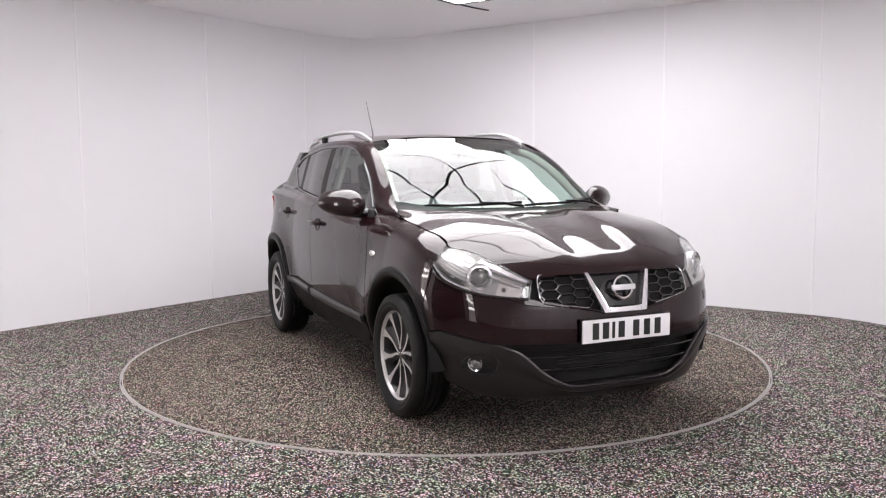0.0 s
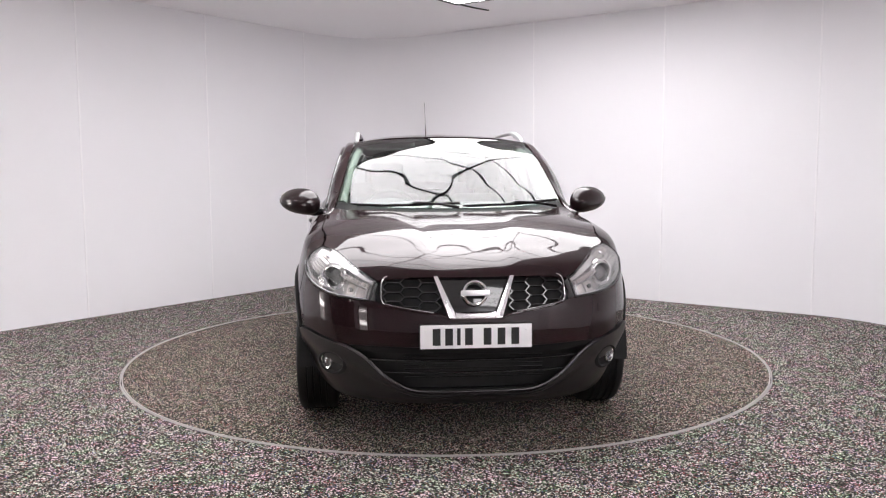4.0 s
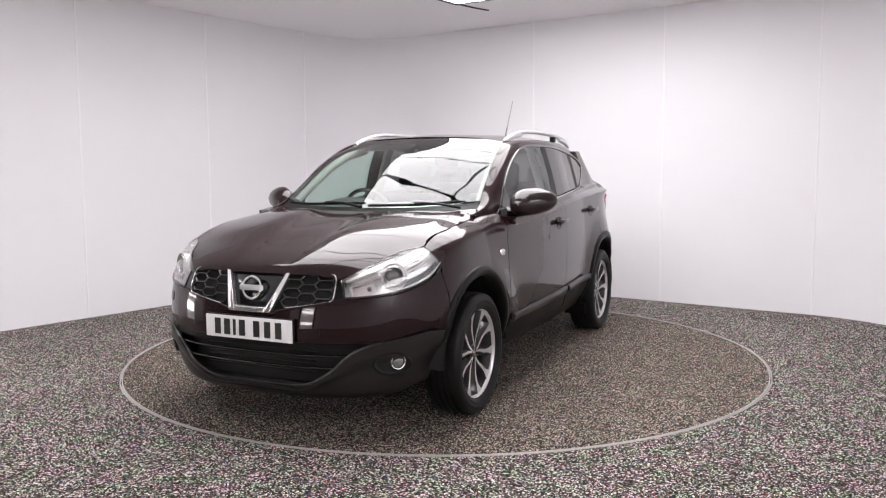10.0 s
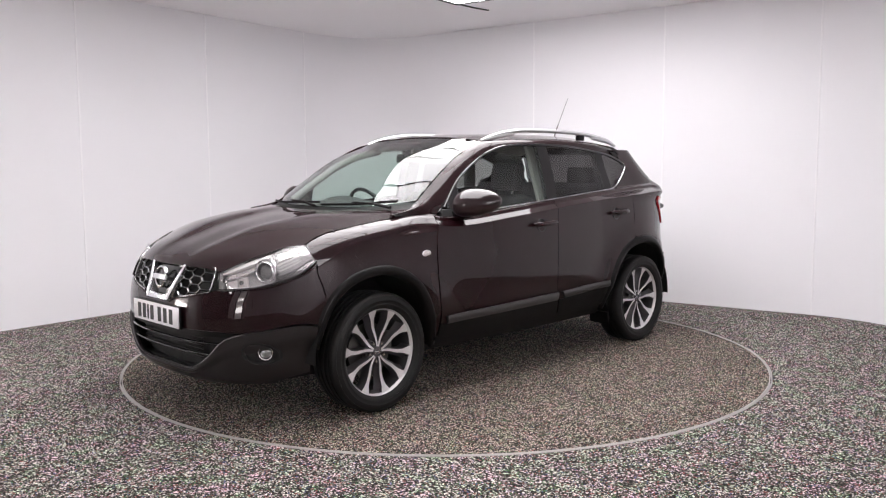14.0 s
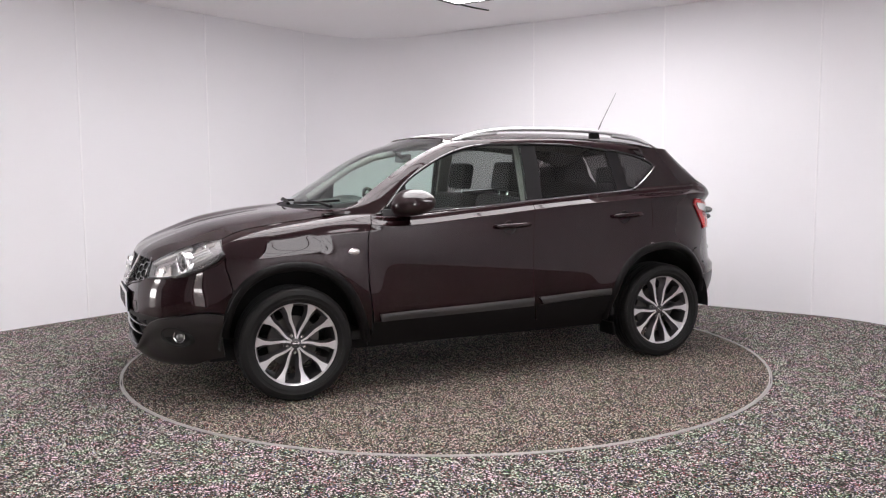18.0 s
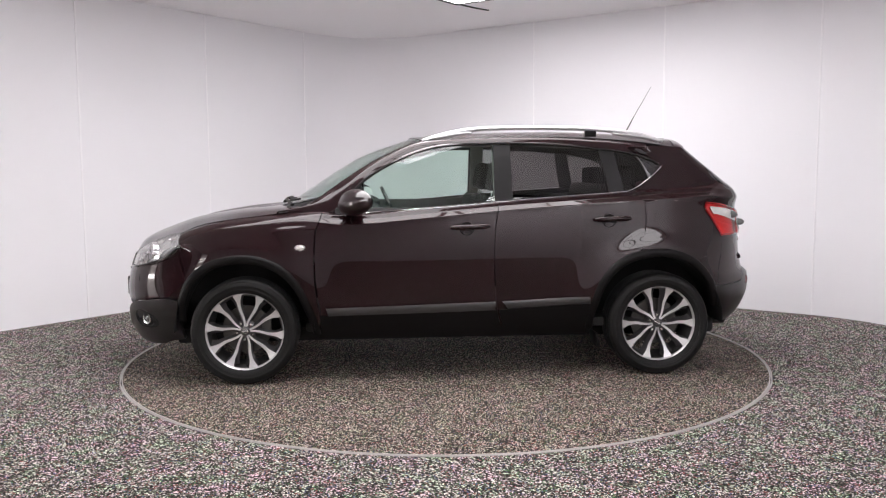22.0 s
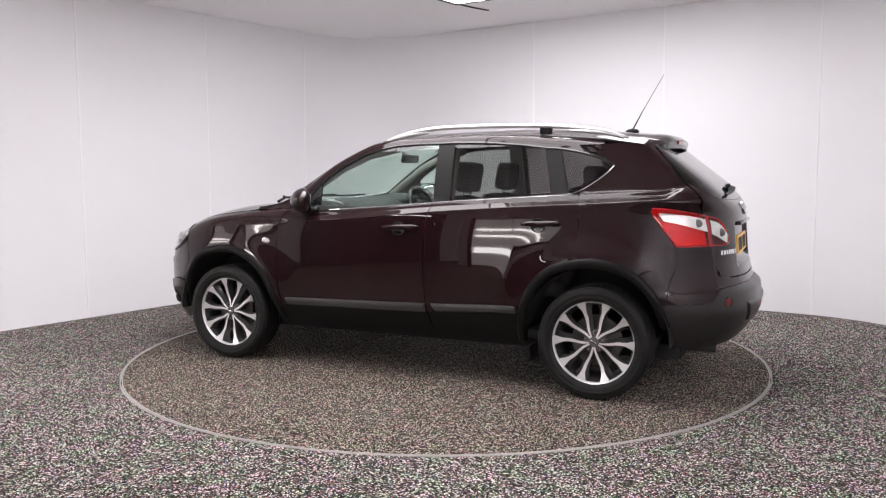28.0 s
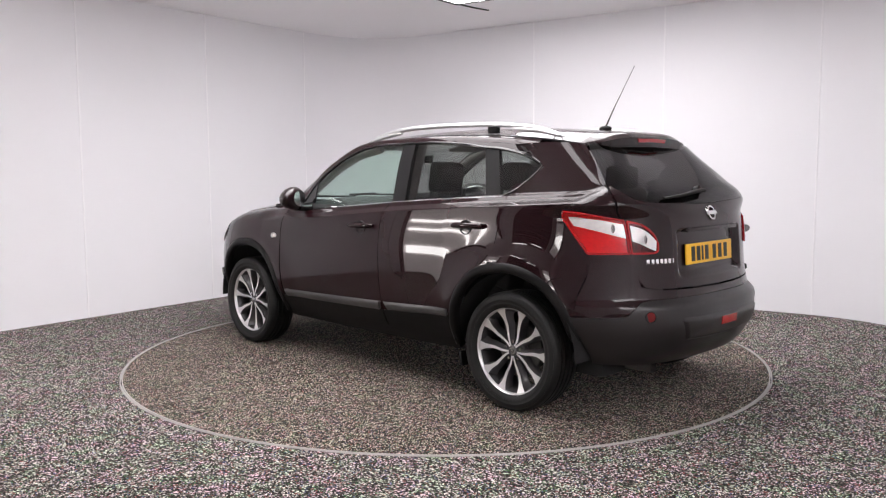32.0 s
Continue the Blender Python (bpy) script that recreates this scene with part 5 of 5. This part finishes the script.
def front_details():
    # recess behind the grille and the lower intake
    g = wing([("f", 0.0, 0.635), ("f", 0.2, 0.66), ("f", 0.47, 0.70)], [("f", 0.0, 0.838), ("f", 0.25, 0.838), ("f", 0.47, 0.815)], [("f", 0.0, 0.635), ("f", 0.0, 0.838)], [("f", 0.47, 0.70), ("f", 0.47, 0.815)], 20, 10)
    gr = new("grille")
    gr.parent = car
    panel("backing", g, DARK, gr, "dark recess", thick=0.01, gap=0, side="full", lift=-0.035)
    # honeycomb bars on either side
    ha, hb, hh = 0.052, 0.031, 0.021
    for s in (-1, 1):
        bm = bmesh.new()
        for i in range(-1, 7):
            for j in range(-2, 7):
                cy = 0.13 + (ha + hb) * i
                cz = 0.668 + 2 * hh * j + (hh if i % 2 else 0.0)
                for (y0, z0), (y1, z1) in (((cy - hb, cz + hh), (cy + hb, cz + hh)), ((cy + hb, cz + hh), (cy + ha, cz)), ((cy + ha, cz), (cy + hb, cz - hh))):
                    y, z = (y0 + y1) / 2, (z0 + z1) / 2
                    edge = 0.110 + 0.075 * (z - 0.645) / 0.18
                    if edge + 0.008 < y < 0.428 and 0.662 + 0.12 * max(y - 0.19, 0) < z < 0.832:
                        tube(bm, [(nose_at(y0, z0) - 0.016, s * y0, z0), (nose_at(y1, z1) - 0.016, s * y1, z1)], 0.006, 6, 1.0)
        part("honeycomb", bm, GLOSS, gr, "gloss black honeycomb mesh")
        bm = bmesh.new()
        path = [(nose_at(y, z) - 0.006, s * y, z) for y, z in ((0.195, 0.664), (0.25, 0.672), (0.33, 0.684), (0.40, 0.697), (0.432, 0.708), (0.437, 0.76), (0.43, 0.808), (0.40, 0.826), (0.30, 0.836), (0.20, 0.838))]
        tube(bm, spline(path, 50), 0.0042, 8)
        part("surround", bm, GLOSS, gr, "gloss black surround")
        # glints on the black surround, made as a thin bright metal line
        bm = bmesh.new()
        tube(bm, [(x + 0.004, y, z) for x, y, z in spline(path, 50)], 0.0019, 6)
        part("surround_glint", bm, BRIGHT, gr, "thin bright metal line for the glints on the surround")
        flat_shape("wing_bar", [(s * 0.192, 0.828), (s * 0.171, 0.828), (s * 0.099, 0.668), (s * 0.090, 0.638), (s * 0.122, 0.638), (s * 0.130, 0.655)], lambda y, z: nose_at(y, z) - 0.012, 0.030, BRIGHT, gr, "broad chrome bar")
    flat_shape("lower_bar", [(-0.0905, 0.637), (0.0905, 0.637), (0.0965, 0.666), (0.06, 0.662), (-0.06, 0.662), (-0.0965, 0.666)], lambda y, z: nose_at(y, z) - 0.012, 0.0305, BRIGHT, gr, "broad chrome bar")
    flat_shape("centre_panel", [(-0.168, 0.826), (-0.098, 0.664), (0.098, 0.664), (0.168, 0.826)], lambda y, z: nose_at(y, z) - 0.02, 0.012, GLOSS, gr, "gloss black panel")
    badge = new("badge")
    badge.parent = car
    bm = bmesh.new()
    c = Matrix.Translation((2.142, 0, 0.752)) @ pose(0, 0, 0, 0, 80, 0)
    lathe(bm, [(0.047, -0.008), (0.048, 0.006), (0.053, 0.010), (0.060, 0.006), (0.061, -0.008)], 48, c)
    part("ring", bm, CHROME, badge, "chrome ring")
    bm = bmesh.new()
    box(bm, (0.027, 0.136, 0.012), c @ Matrix.Translation((0, 0, 0.008)), 0.004)
    part("bar", bm, SILVER, badge, "plain chrome bar")
    # number plate with plain bars
    plate = new("front_plate")
    plate.parent = car
    bm = bmesh.new()
    box(bm, (0.008, 0.520, 0.111), Matrix.Translation((2.182, 0, 0.556)), 0.003)
    part("plate", bm, PLATE_W, plate, "white plate")
    bm = bmesh.new()
    box(bm, (0.012, 0.53, 0.121), Matrix.Translation((2.1725, 0, 0.556)), 0.004)
    part("holder", bm, PLASTIC, plate)
    for y in (-0.185, -0.127, -0.082, -0.035, 0.052, 0.117, 0.182):
        bm = bmesh.new()
        wide = 0.016 if y == -0.082 else 0.036
        box(bm, (0.003, wide, 0.079), Matrix.Translation((2.1867, y, 0.556)))
        part("bar", bm, INK, plate, smooth=0)
    for y in (-0.235, 0.235):
        bm = bmesh.new()
        lathe(bm, [(0.001, 0.003), (0.006, 0.002), (0.007, 0.0)], 12, Matrix.Translation((2.186, y, 0.585)) @ pose(0, 0, 0, 0, 90, 0))
        part("screw", bm, PLATE_W, plate)
    # lower intake
    it = new("lower_intake")
    it.parent = car
    g = wing([("f", 0.0, 0.27), ("f", 0.56, 0.27)], [("f", 0.0, 0.515), ("f", 0.60, 0.515)], [("f", 0.0, 0.27), ("f", 0.0, 0.515)], [("f", 0.56, 0.27), ("f", 0.60, 0.515)], 20, 8)
    panel("backing", g, DARK, it, "dark recess", thick=0.01, gap=0, side="full", lift=-0.07)
    bm = bmesh.new()
    box(bm, (0.14, 0.84, 0.02), Matrix.Translation((2.0, 0, 0.268)), 0.006)
    part("duct_floor", bm, DARK, it)
    for k in range(7):
        bm = bmesh.new()
        z = 0.345 + 0.02 * k
        box(bm, (0.012, 0.66, 0.006), Matrix.Translation((2.085, 0, z)), 0.002)
        part("fin", bm, PLASTIC, it)
    for z, w in ((0.438, 0.50), (0.378, 0.43)):
        bm = bmesh.new()
        ys = np.linspace(-w, w, 40)
        tube(bm, [(nose_at(y, z) - 0.014, y, z) for y in ys], 0.010, 10, 0.6)
        part("slat", bm, GLOSS, it, "gloss black slat")
    g = wing([("f", 0.0, 0.470), ("f", 0.47, 0.475), ("f", 0.56, 0.480)], [("f", 0.0, 0.498), ("f", 0.48, 0.503), ("f", 0.60, 0.500)], [("f", 0.0, 0.470), ("f", 0.0, 0.498)], [("f", 0.56, 0.480), ("f", 0.60, 0.500)], 30, 6)
    panel("upper_lip", g, PLASTIC, it, thick=0.02, gap=0, side="full", lift=-0.008)
    # pale ridge along the mouth of the intake
    for s in (-1, 1):
        bm = bmesh.new()
        path = [(nose_at(y, z) + 0.002, s * y, z) for y, z in ((0.64, 0.502), (0.58, 0.482), (0.52, 0.448), (0.42, 0.358), (0.34, 0.312), (0.27, 0.290), (0.16, 0.286), (0.0, 0.286))]
        tube(bm, spline(path, 44), [0.002 + 0.005 * math.sin(math.pi * min(k / 30, 1.0) ** 0.8) if k < 30 else 0.0022 for k in range(44)], 8)
        part("ridge", bm, RIDGE, it, "satin raised edge of the intake")
    # fog lamps and washer caps
    for s in (-1, 1):
        y, z = 0.672, 0.398
        x = nose_at(y, z)
        (xa, ya), (xb, yb) = body(*at(("f", y - 0.04, z)))[:2], body(*at(("f", y + 0.04, z)))[:2]
        ang = math.degrees(math.atan2(xa - xb, yb - ya)) * s
        f = new("fog_lamp")
        f.parent = car
        m = Matrix.Translation((x, s * y, z)) @ pose(0, 0, 0, 0, 0, ang) @ pose(0, 0, 0, 0, 90, 0)
        # the bumper has no hole: matt black on the bezel gives the recess's shade
        bm = bmesh.new()
        lathe(bm, [(0.001, 0.002), (0.030, 0.002), (0.060, 0.002), (0.070, 0.014), (0.076, 0.016), (0.082, 0.010), (0.088, -0.01)], 36)
        c, sn = math.cos(radians(abs(ang))), math.sin(radians(abs(ang)))
        for v in bm.verts:
            # laid over the curve of the bumper
            px, py, _ = body(*at(("f", y + v.co.y * 1.22 * c, z + v.co.x * 0.74)))
            pz, h = z + v.co.x * 0.74, v.co.z
            v.co = (px + h * c, s * (py + h * sn), pz)
        part("bezel", bm, DARK, f, "black oval bezel with the recess's shade in its colour")
        m2 = m @ Matrix.Translation((-0.006, 0.036 * s, 0.002))
        bm = bmesh.new()
        lathe(bm, [(0.030, -0.012), (0.033, 0.010), (0.037, 0.011), (0.042, -0.012)], 28, m2)
        part("ring", bm, CHROME, f, "chrome ring")
        bm = bmesh.new()
        lathe(bm, [(0.001, 0.009), (0.016, 0.006), (0.029, 0.0), (0.031, -0.010)], 28, m2)
        part("lens", bm, PROJECTOR, f, "clear fluted lens")
        side = "left" if s > 0 else "right"
        g = wing([("f", 0.615, 0.635), ("f", 0.665, 0.635)], [("f", 0.615, 0.678), ("f", 0.665, 0.678)], [("f", 0.615, 0.635), ("f", 0.615, 0.678)], [("f", 0.665, 0.635), ("f", 0.665, 0.678)], 6, 6)
        panel("washer_cap", g, PAINT, car, thick=0.006, gap=0, side=side, lift=0.003)
    g = wing([("f", 0.305, 0.522), ("f", 0.385, 0.522)], [("f", 0.305, 0.572), ("f", 0.385, 0.572)], [("f", 0.305, 0.522), ("f", 0.305, 0.572)], [("f", 0.385, 0.522), ("f", 0.385, 0.572)], 6, 6)
    panel("towing_cap", g, PAINT, car, thick=0.006, gap=0, side="left", lift=0.002)
    # cowl and wipers
    g = skin([[(1.165, 0, 1.070), (1.125, 0.38, 1.076), (1.055, 0.575, 1.080), (0.94, 0.70, 1.088)], [(1.085, 0, 1.094), (1.065, 0.30, 1.097), (0.985, 0.52, 1.110), (0.87, 0.678, 1.135)]], 24, 4)
    panel("cowl", g, PLASTIC, car, "black plastic scuttle", thick=0.02, gap=0, side="full")
    def scuttle_x(y):
        return 1.118 - 0.10 * y * y - 0.52 * y ** 4

    for y0, y1 in ((-0.56, 0.04), (0.06, 0.64)):
        w = new("wiper")
        w.parent = car
        ys = np.linspace(y0, y1, 14)
        bm = bmesh.new()
        tube(bm, [(scuttle_x(y) - 0.012, y, 1.113 + 0.016 * k / 13 + 0.06 * max(abs(y) - 0.4, 0)) for k, y in enumerate(ys)], 0.0075, 8)
        part("blade", bm, PLASTIC, w, "black rubber blade")
        bm = bmesh.new()
        ya = y1 - 0.03
        tube(bm, [(scuttle_x(ya) + 0.02, ya + 0.02, 1.106), (scuttle_x(ya - 0.1) + 0.01, ya - 0.1, 1.128), (scuttle_x(ya - 0.25) - 0.002, ya - 0.25, 1.134)], [0.014, 0.011, 0.008], 8, 0.7)
        part("arm", bm, PLASTIC, w)


front_details()


def rear_details():
    # spoiler
    sp = new("spoiler")
    sp.parent = car
    r0 = [(-1.535, 0, 1.548), (-1.54, 0.25, 1.538), (-1.535, 0.42, 1.510), (-1.52, 0.52, 1.470)]
    r1 = [(-1.61, 0, 1.532), (-1.61, 0.25, 1.527), (-1.585, 0.42, 1.494), (-1.538, 0.522, 1.460)]
    r2 = [(-1.66, 0, 1.506), (-1.648, 0.25, 1.499), (-1.622, 0.42, 1.476), (-1.552, 0.525, 1.446)]
    r3 = [(-1.652, 0, 1.456), (-1.640, 0.25, 1.451), (-1.614, 0.415, 1.440), (-1.553, 0.525, 1.425)]
    r4 = [(tail_at(y, z + 0.012) + 0.006, y, z + 0.012) for x, y, z in r3[:-1]] + [(-1.535, 0.515, 1.43)]
    a = skin([r0, r1, r2], 24, 10)
    b = skin([r2, r3], 24, 6)
    under = skin([r3, r4], 24, 5)
    panel("top", a, PAINT, sp, thick=0.008, gap=0, side="full")
    panel("lip", b, PAINT, sp, thick=0.006, gap=0, side="full")
    panel("underside", under, PILLAR, sp, "black underside", thick=0.006, gap=0, side="full")
    g = skin([[(-1.661, 0, 1.498), (-1.655, 0.15, 1.495)], [(-1.657, 0, 1.478), (-1.651, 0.14, 1.475)]], 8, 4)
    panel("brake_light", g, RED, sp, "red brake light", thick=0.006, gap=0, side="full", lift=0.004)
    # number plate recess, plate, badge, name bars
    tg = new("rear_plate")
    tg.parent = car
    x = -2.026
    bm = bmesh.new()
    box(bm, (0.008, 0.520, 0.111), Matrix.Translation((x, 0, 0.868)) @ pose(0, 0, 0, 0, 4, 0), 0.003)
    part("plate", bm, PLATE_Y, tg, "yellow plate")
    for y in (0.185, 0.127, 0.082, 0.035, -0.052, -0.117, -0.182):
        bm = bmesh.new()
        box(bm, (0.003, 0.016 if y == 0.082 else 0.036, 0.079), Matrix.Translation((x - 0.005, y, 0.868)) @ pose(0, 0, 0, 0, 4, 0))
        part("bar", bm, INK, tg, smooth=0)
    bm = bmesh.new()
    box(bm, (0.05, 0.56, 0.022), Matrix.Translation((x + 0.002, 0, 1.000)), 0.008)
    part("plate_lamp_bar", bm, PAINT, car)
    badge = new("badge")
    badge.parent = car
    m = Matrix.Translation((tail_at(0, 1.083) - 0.003, 0, 1.083)) @ pose(0, 0, 0, 0, -72, 0)
    bm = bmesh.new()
    lathe(bm, [(0.030, -0.006), (0.031, 0.006), (0.035, 0.009), (0.041, 0.006), (0.042, -0.006)], 40, m)
    part("ring", bm, CHROME, badge, "chrome ring")
    bm = bmesh.new()
    box(bm, (0.020, 0.094, 0.010), m @ Matrix.Translation((0, 0, 0.007)), 0.003)
    part("bar", bm, SILVER, badge, "plain chrome bar")
    nm = new("name_bars")
    nm.parent = car
    for k in range(7):
        y = 0.545 - 0.0255 * k
        bm = bmesh.new()
        box(bm, (0.005, 0.018 if k < 6 else 0.007, 0.026), Matrix.Translation((tail_at(y, 0.848) - 0.003, y, 0.848)) @ pose(0, 0, 0, 0, 0, -28 + 2 * k), 0.002)
        part("bar", bm, CHROME, nm)
    # rear wiper
    w = new("rear_wiper")
    w.parent = car
    bm = bmesh.new()
    pathp = [(tail_at(y, z) - o, y, z) for y, z, o in ((0.40, 1.172, 0.02), (0.2, 1.185, 0.03), (0.05, 1.2, 0.036), (-0.04, 1.205, 0.03))]
    tube(bm, spline(pathp, 16), np.linspace(0.010, 0.024, 16), 8, 0.55)
    part("arm", bm, PLASTIC, w)
    bm = bmesh.new()
    lathe(bm, [(0.001, 0.03), (0.022, 0.028), (0.028, 0.0)], 20, Matrix.Translation((tail_at(0, 1.20), -0.02, 1.20)) @ pose(0, 0, 0, 0, -60, 0))
    part("pivot", bm, PLASTIC, w)
    # bumper: raised lower section, reflectors, rear fog lamp
    g = wing([("r", 0.0, 0.42), ("r", 0.36, 0.43)], [("r", 0.0, 0.555), ("r", 0.42, 0.560)], [("r", 0.0, 0.42), ("r", 0.0, 0.555)], [("r", 0.36, 0.43), ("r", 0.42, 0.560)], 40, 16)
    proud = lifted(g, 0.013)
    for i in range(40):
        for j in range(16):
            g[i, j] += (proud[i, j] - g[i, j]) * (1.15 * ease((1 - i / 39) / 0.08) * ease(j / 15 / 0.15) * ease((1 - j / 15) / 0.15) - 0.15)
    panel("bumper_insert", g, BUMPER, car, "dark plastic lower bumper section", thick=0.004, gap=0, side="full")
    g = wing([("r", 0.0, 0.490), ("r", 0.085, 0.490)], [("r", 0.0, 0.532), ("r", 0.085, 0.532)], [("r", 0.0, 0.490), ("r", 0.0, 0.532)], [("r", 0.085, 0.490), ("r", 0.085, 0.532)], 8, 6)
    panel("rear_fog_lamp", g, RED, car, "red rear fog lamp", thick=0.012, gap=0, side="full", lift=0.016)
    for s in (-1, 1):
        y, z = 0.585, 0.572
        bm = bmesh.new()
        m = Matrix.Translation((tail_at(y, z), s * y, z)) @ pose(0, 0, 0, 0, 0, 180 - 40 * s) @ pose(0, 0, 0, 0, 90, 0)
        lathe(bm, [(0.001, 0.0012), (0.025, 0.0010), (0.026, -0.004)], 28, m)
        rf = part("reflector", bm, DEEP_RED, car, "round dark red reflector")
        bm = bmesh.new()
        lathe(bm, [(0.0255, -0.004), (0.0257, 0.003), (0.029, 0.0035), (0.032, -0.004)], 28, m)
        part("rim", bm, PLASTIC, rf, "black plastic rim")
    # tailpipe
    bm = bmesh.new()
    lathe(bm, [(0.026, 0.0), (0.026, 0.16), (0.030, 0.16), (0.030, 0.0)], 24, Matrix.Translation((-1.94, 0.42, 0.27)) @ pose(0, 0, 0, 0, 90, 0))
    part("tailpipe", bm, CAST, car)
    # aerial
    a = new("aerial")
    a.parent = car
    bm = bmesh.new()
    bmesh.ops.create_uvsphere(bm, u_segments=16, v_segments=10, radius=1, matrix=Matrix.Translation((-1.335, 0, 1.567)) @ Matrix.Diagonal((0.045, 0.022, 0.020, 1)))
    part("foot", bm, PLASTIC, a)
    bm = bmesh.new()
    tube(bm, [(-1.335, 0, 1.575), (-1.395, 0, 1.69)], [0.005, 0.0035], 8)
    tube(bm, [(-1.395, 0, 1.69), (-1.53, 0, 1.925)], [0.0022, 0.0014], 8)
    part("rod", bm, PLASTIC, a)


rear_details()


# ---- cabin ----
def cushion(size, m, mat, parent, name, label="", puff=0.35):
    bm = bmesh.new()
    box(bm, size, m, min(size) * puff, 4)
    return part(name, bm, mat, parent, label)


def cabin():
    bm = bmesh.new()
    box(bm, (2.6, 1.50, 0.06), Matrix.Translation((-0.35, 0, 0.33)), 0.02)
    part("cabin_floor", bm, TRIM, car)
    for s in (-1, 1):
        st = new("front_seat")
        st.parent = car
        cushion((0.52, 0.50, 0.20), Matrix.Translation((0.05, s * 0.36, 0.62)), CLOTH, st, "seat")
        cushion((0.17, 0.48, 0.58), Matrix.Translation((-0.225, s * 0.36, 0.86)) @ pose(0, 0, 0, 0, -14, 0), CLOTH, st, "backrest")
        cushion((0.11, 0.25, 0.20), Matrix.Translation((-0.33, s * 0.36, 1.275)) @ pose(0, 0, 0, 0, -10, 0), CLOTH, st, "headrest", puff=0.4)
        for o in (-0.06, 0.06):
            bm = bmesh.new()
            tube(bm, [(-0.30, s * 0.36 + o, 1.12), (-0.335, s * 0.36 + o, 1.24)], 0.007, 8)
            part("headrest_post", bm, CHROME, st)
    rs = new("rear_seat")
    rs.parent = car
    cushion((0.50, 1.30, 0.20), Matrix.Translation((-0.82, 0, 0.64)), CLOTH, rs, "seat")
    cushion((0.18, 1.32, 0.60), Matrix.Translation((-1.10, 0, 0.92)) @ pose(0, 0, 0, 0, -16, 0), CLOTH, rs, "backrest")
    for y in (-0.40, 0.40):
        cushion((0.10, 0.27, 0.15), Matrix.Translation((-1.20, y, 1.27)), CLOTH, rs, "headrest", puff=0.4)
    # dashboard
    g = skin([[(0.99, 0, 1.075), (0.96, 0.32, 1.075), (0.86, 0.60, 1.07), (0.78, 0.70, 1.055)], [(0.72, 0, 1.10), (0.72, 0.3, 1.105), (0.68, 0.55, 1.085), (0.66, 0.72, 1.05)], [(0.50, 0, 1.05), (0.50, 0.3, 1.06), (0.48, 0.55, 1.04), (0.48, 0.74, 1.0)], [(0.44, 0, 0.85), (0.45, 0.3, 0.86), (0.44, 0.55, 0.85), (0.44, 0.74, 0.82)], [(0.55, 0, 0.55), (0.55, 0.3, 0.55), (0.55, 0.55, 0.55), (0.55, 0.74, 0.55)]], 20, 24)
    panel("dashboard", g, TRIM, car, "dark grey soft dashboard", thick=0.02, gap=0, side="full")
    bm = bmesh.new()
    bmesh.ops.create_uvsphere(bm, u_segments=24, v_segments=12, radius=1, matrix=Matrix.Translation((0.60, -0.36, 1.085)) @ Matrix.Diagonal((0.14, 0.20, 0.06, 1)))
    part("instrument_hood", bm, TRIM, car)
    sw = new("steering_wheel")
    sw.parent = car
    m = Matrix.Translation((0.37, -0.36, 1.02)) @ pose(0, 0, 0, 0, -66, 0)
    bm = bmesh.new()
    lathe(bm, [(0.185 + 0.014 * math.cos(a), 0.014 * math.sin(a)) for a in np.linspace(0, 2 * math.pi, 10, endpoint=False)], 40, m, closed=True)
    part("rim", bm, GLOSS, sw, "black leather rim")
    bm = bmesh.new()
    box(bm, (0.13, 0.15, 0.05), m @ Matrix.Translation((0, 0, -0.02)), 0.02)
    part("boss", bm, TRIM, sw)
    for a in (0, 90, 180):
        bm = bmesh.new()
        box(bm, (0.03, 0.12, 0.018), m @ pose(0, 0, 0, 0, 0, a) @ Matrix.Translation((0, 0.12, -0.012)), 0.006)
        part("spoke", bm, SILVER, sw)
    im = new("interior_mirror")
    im.parent = car
    bm = bmesh.new()
    box(bm, (0.03, 0.24, 0.06), Matrix.Translation((0.30, 0.0, 1.405)) @ pose(0, 0, 0, 0, -10, 0), 0.013, 3)
    part("shell", bm, GLOSS, im)
    bm = bmesh.new()
    tube(bm, [(0.31, 0, 1.41), (0.36, 0, 1.455)], 0.012, 8)
    part("stalk", bm, TRIM, im)
    for s in (-1, 1):
        cushion((0.16, 0.34, 0.018), Matrix.Translation((0.10, s * 0.34, 1.488)) @ pose(0, 0, 0, 0, 14, 0), LINING, car, "sun_visor", puff=0.3)
        # pillar trims and seat belts
        bm = bmesh.new()
        tube(bm, [(0.82, s * 0.655, 1.12), (0.68, s * 0.635, 1.215), (0.50, s * 0.605, 1.335), (0.31, s * 0.578, 1.42), (0.10, s * 0.55, 1.465)], 0.026, 10)
        part("pillar_trim", bm, LINING, car, "pale cabin pillar trim")
        bm = bmesh.new()
        box(bm, (0.10, 0.03, 0.52), Matrix.Translation((-0.315, s * 0.645, 1.26)) @ pose(0, 0, 0, 17 * s, 0, 0), 0.01)
        part("pillar_trim", bm, LINING, car, "pale cabin pillar trim")
        bm = bmesh.new()
        box(bm, (1.58, 0.03, 0.42), Matrix.Translation((-0.04, s * 0.765, 0.88)), 0.01)
        part("door_card", bm, TRIM, car, "dark grey door lining")


cabin()


# ---- motion: the table turns the car at five degrees a second ----
PIVOT = (-0.004, 0.048)


def motions():
    rows, spins = [], []
    for k in range(17):
        t = 2.0 * k
        turn = -65.0 - 5.0 * t
        m = pose(0, 0, 0, 0, 0, turn)
        rows.append((t, m @ Matrix.Translation((-PIVOT[0], -PIVOT[1], 0.0))))
        spins.append((t, m))
    walk(car, rows)
    walk(turntable, spins)


motions()
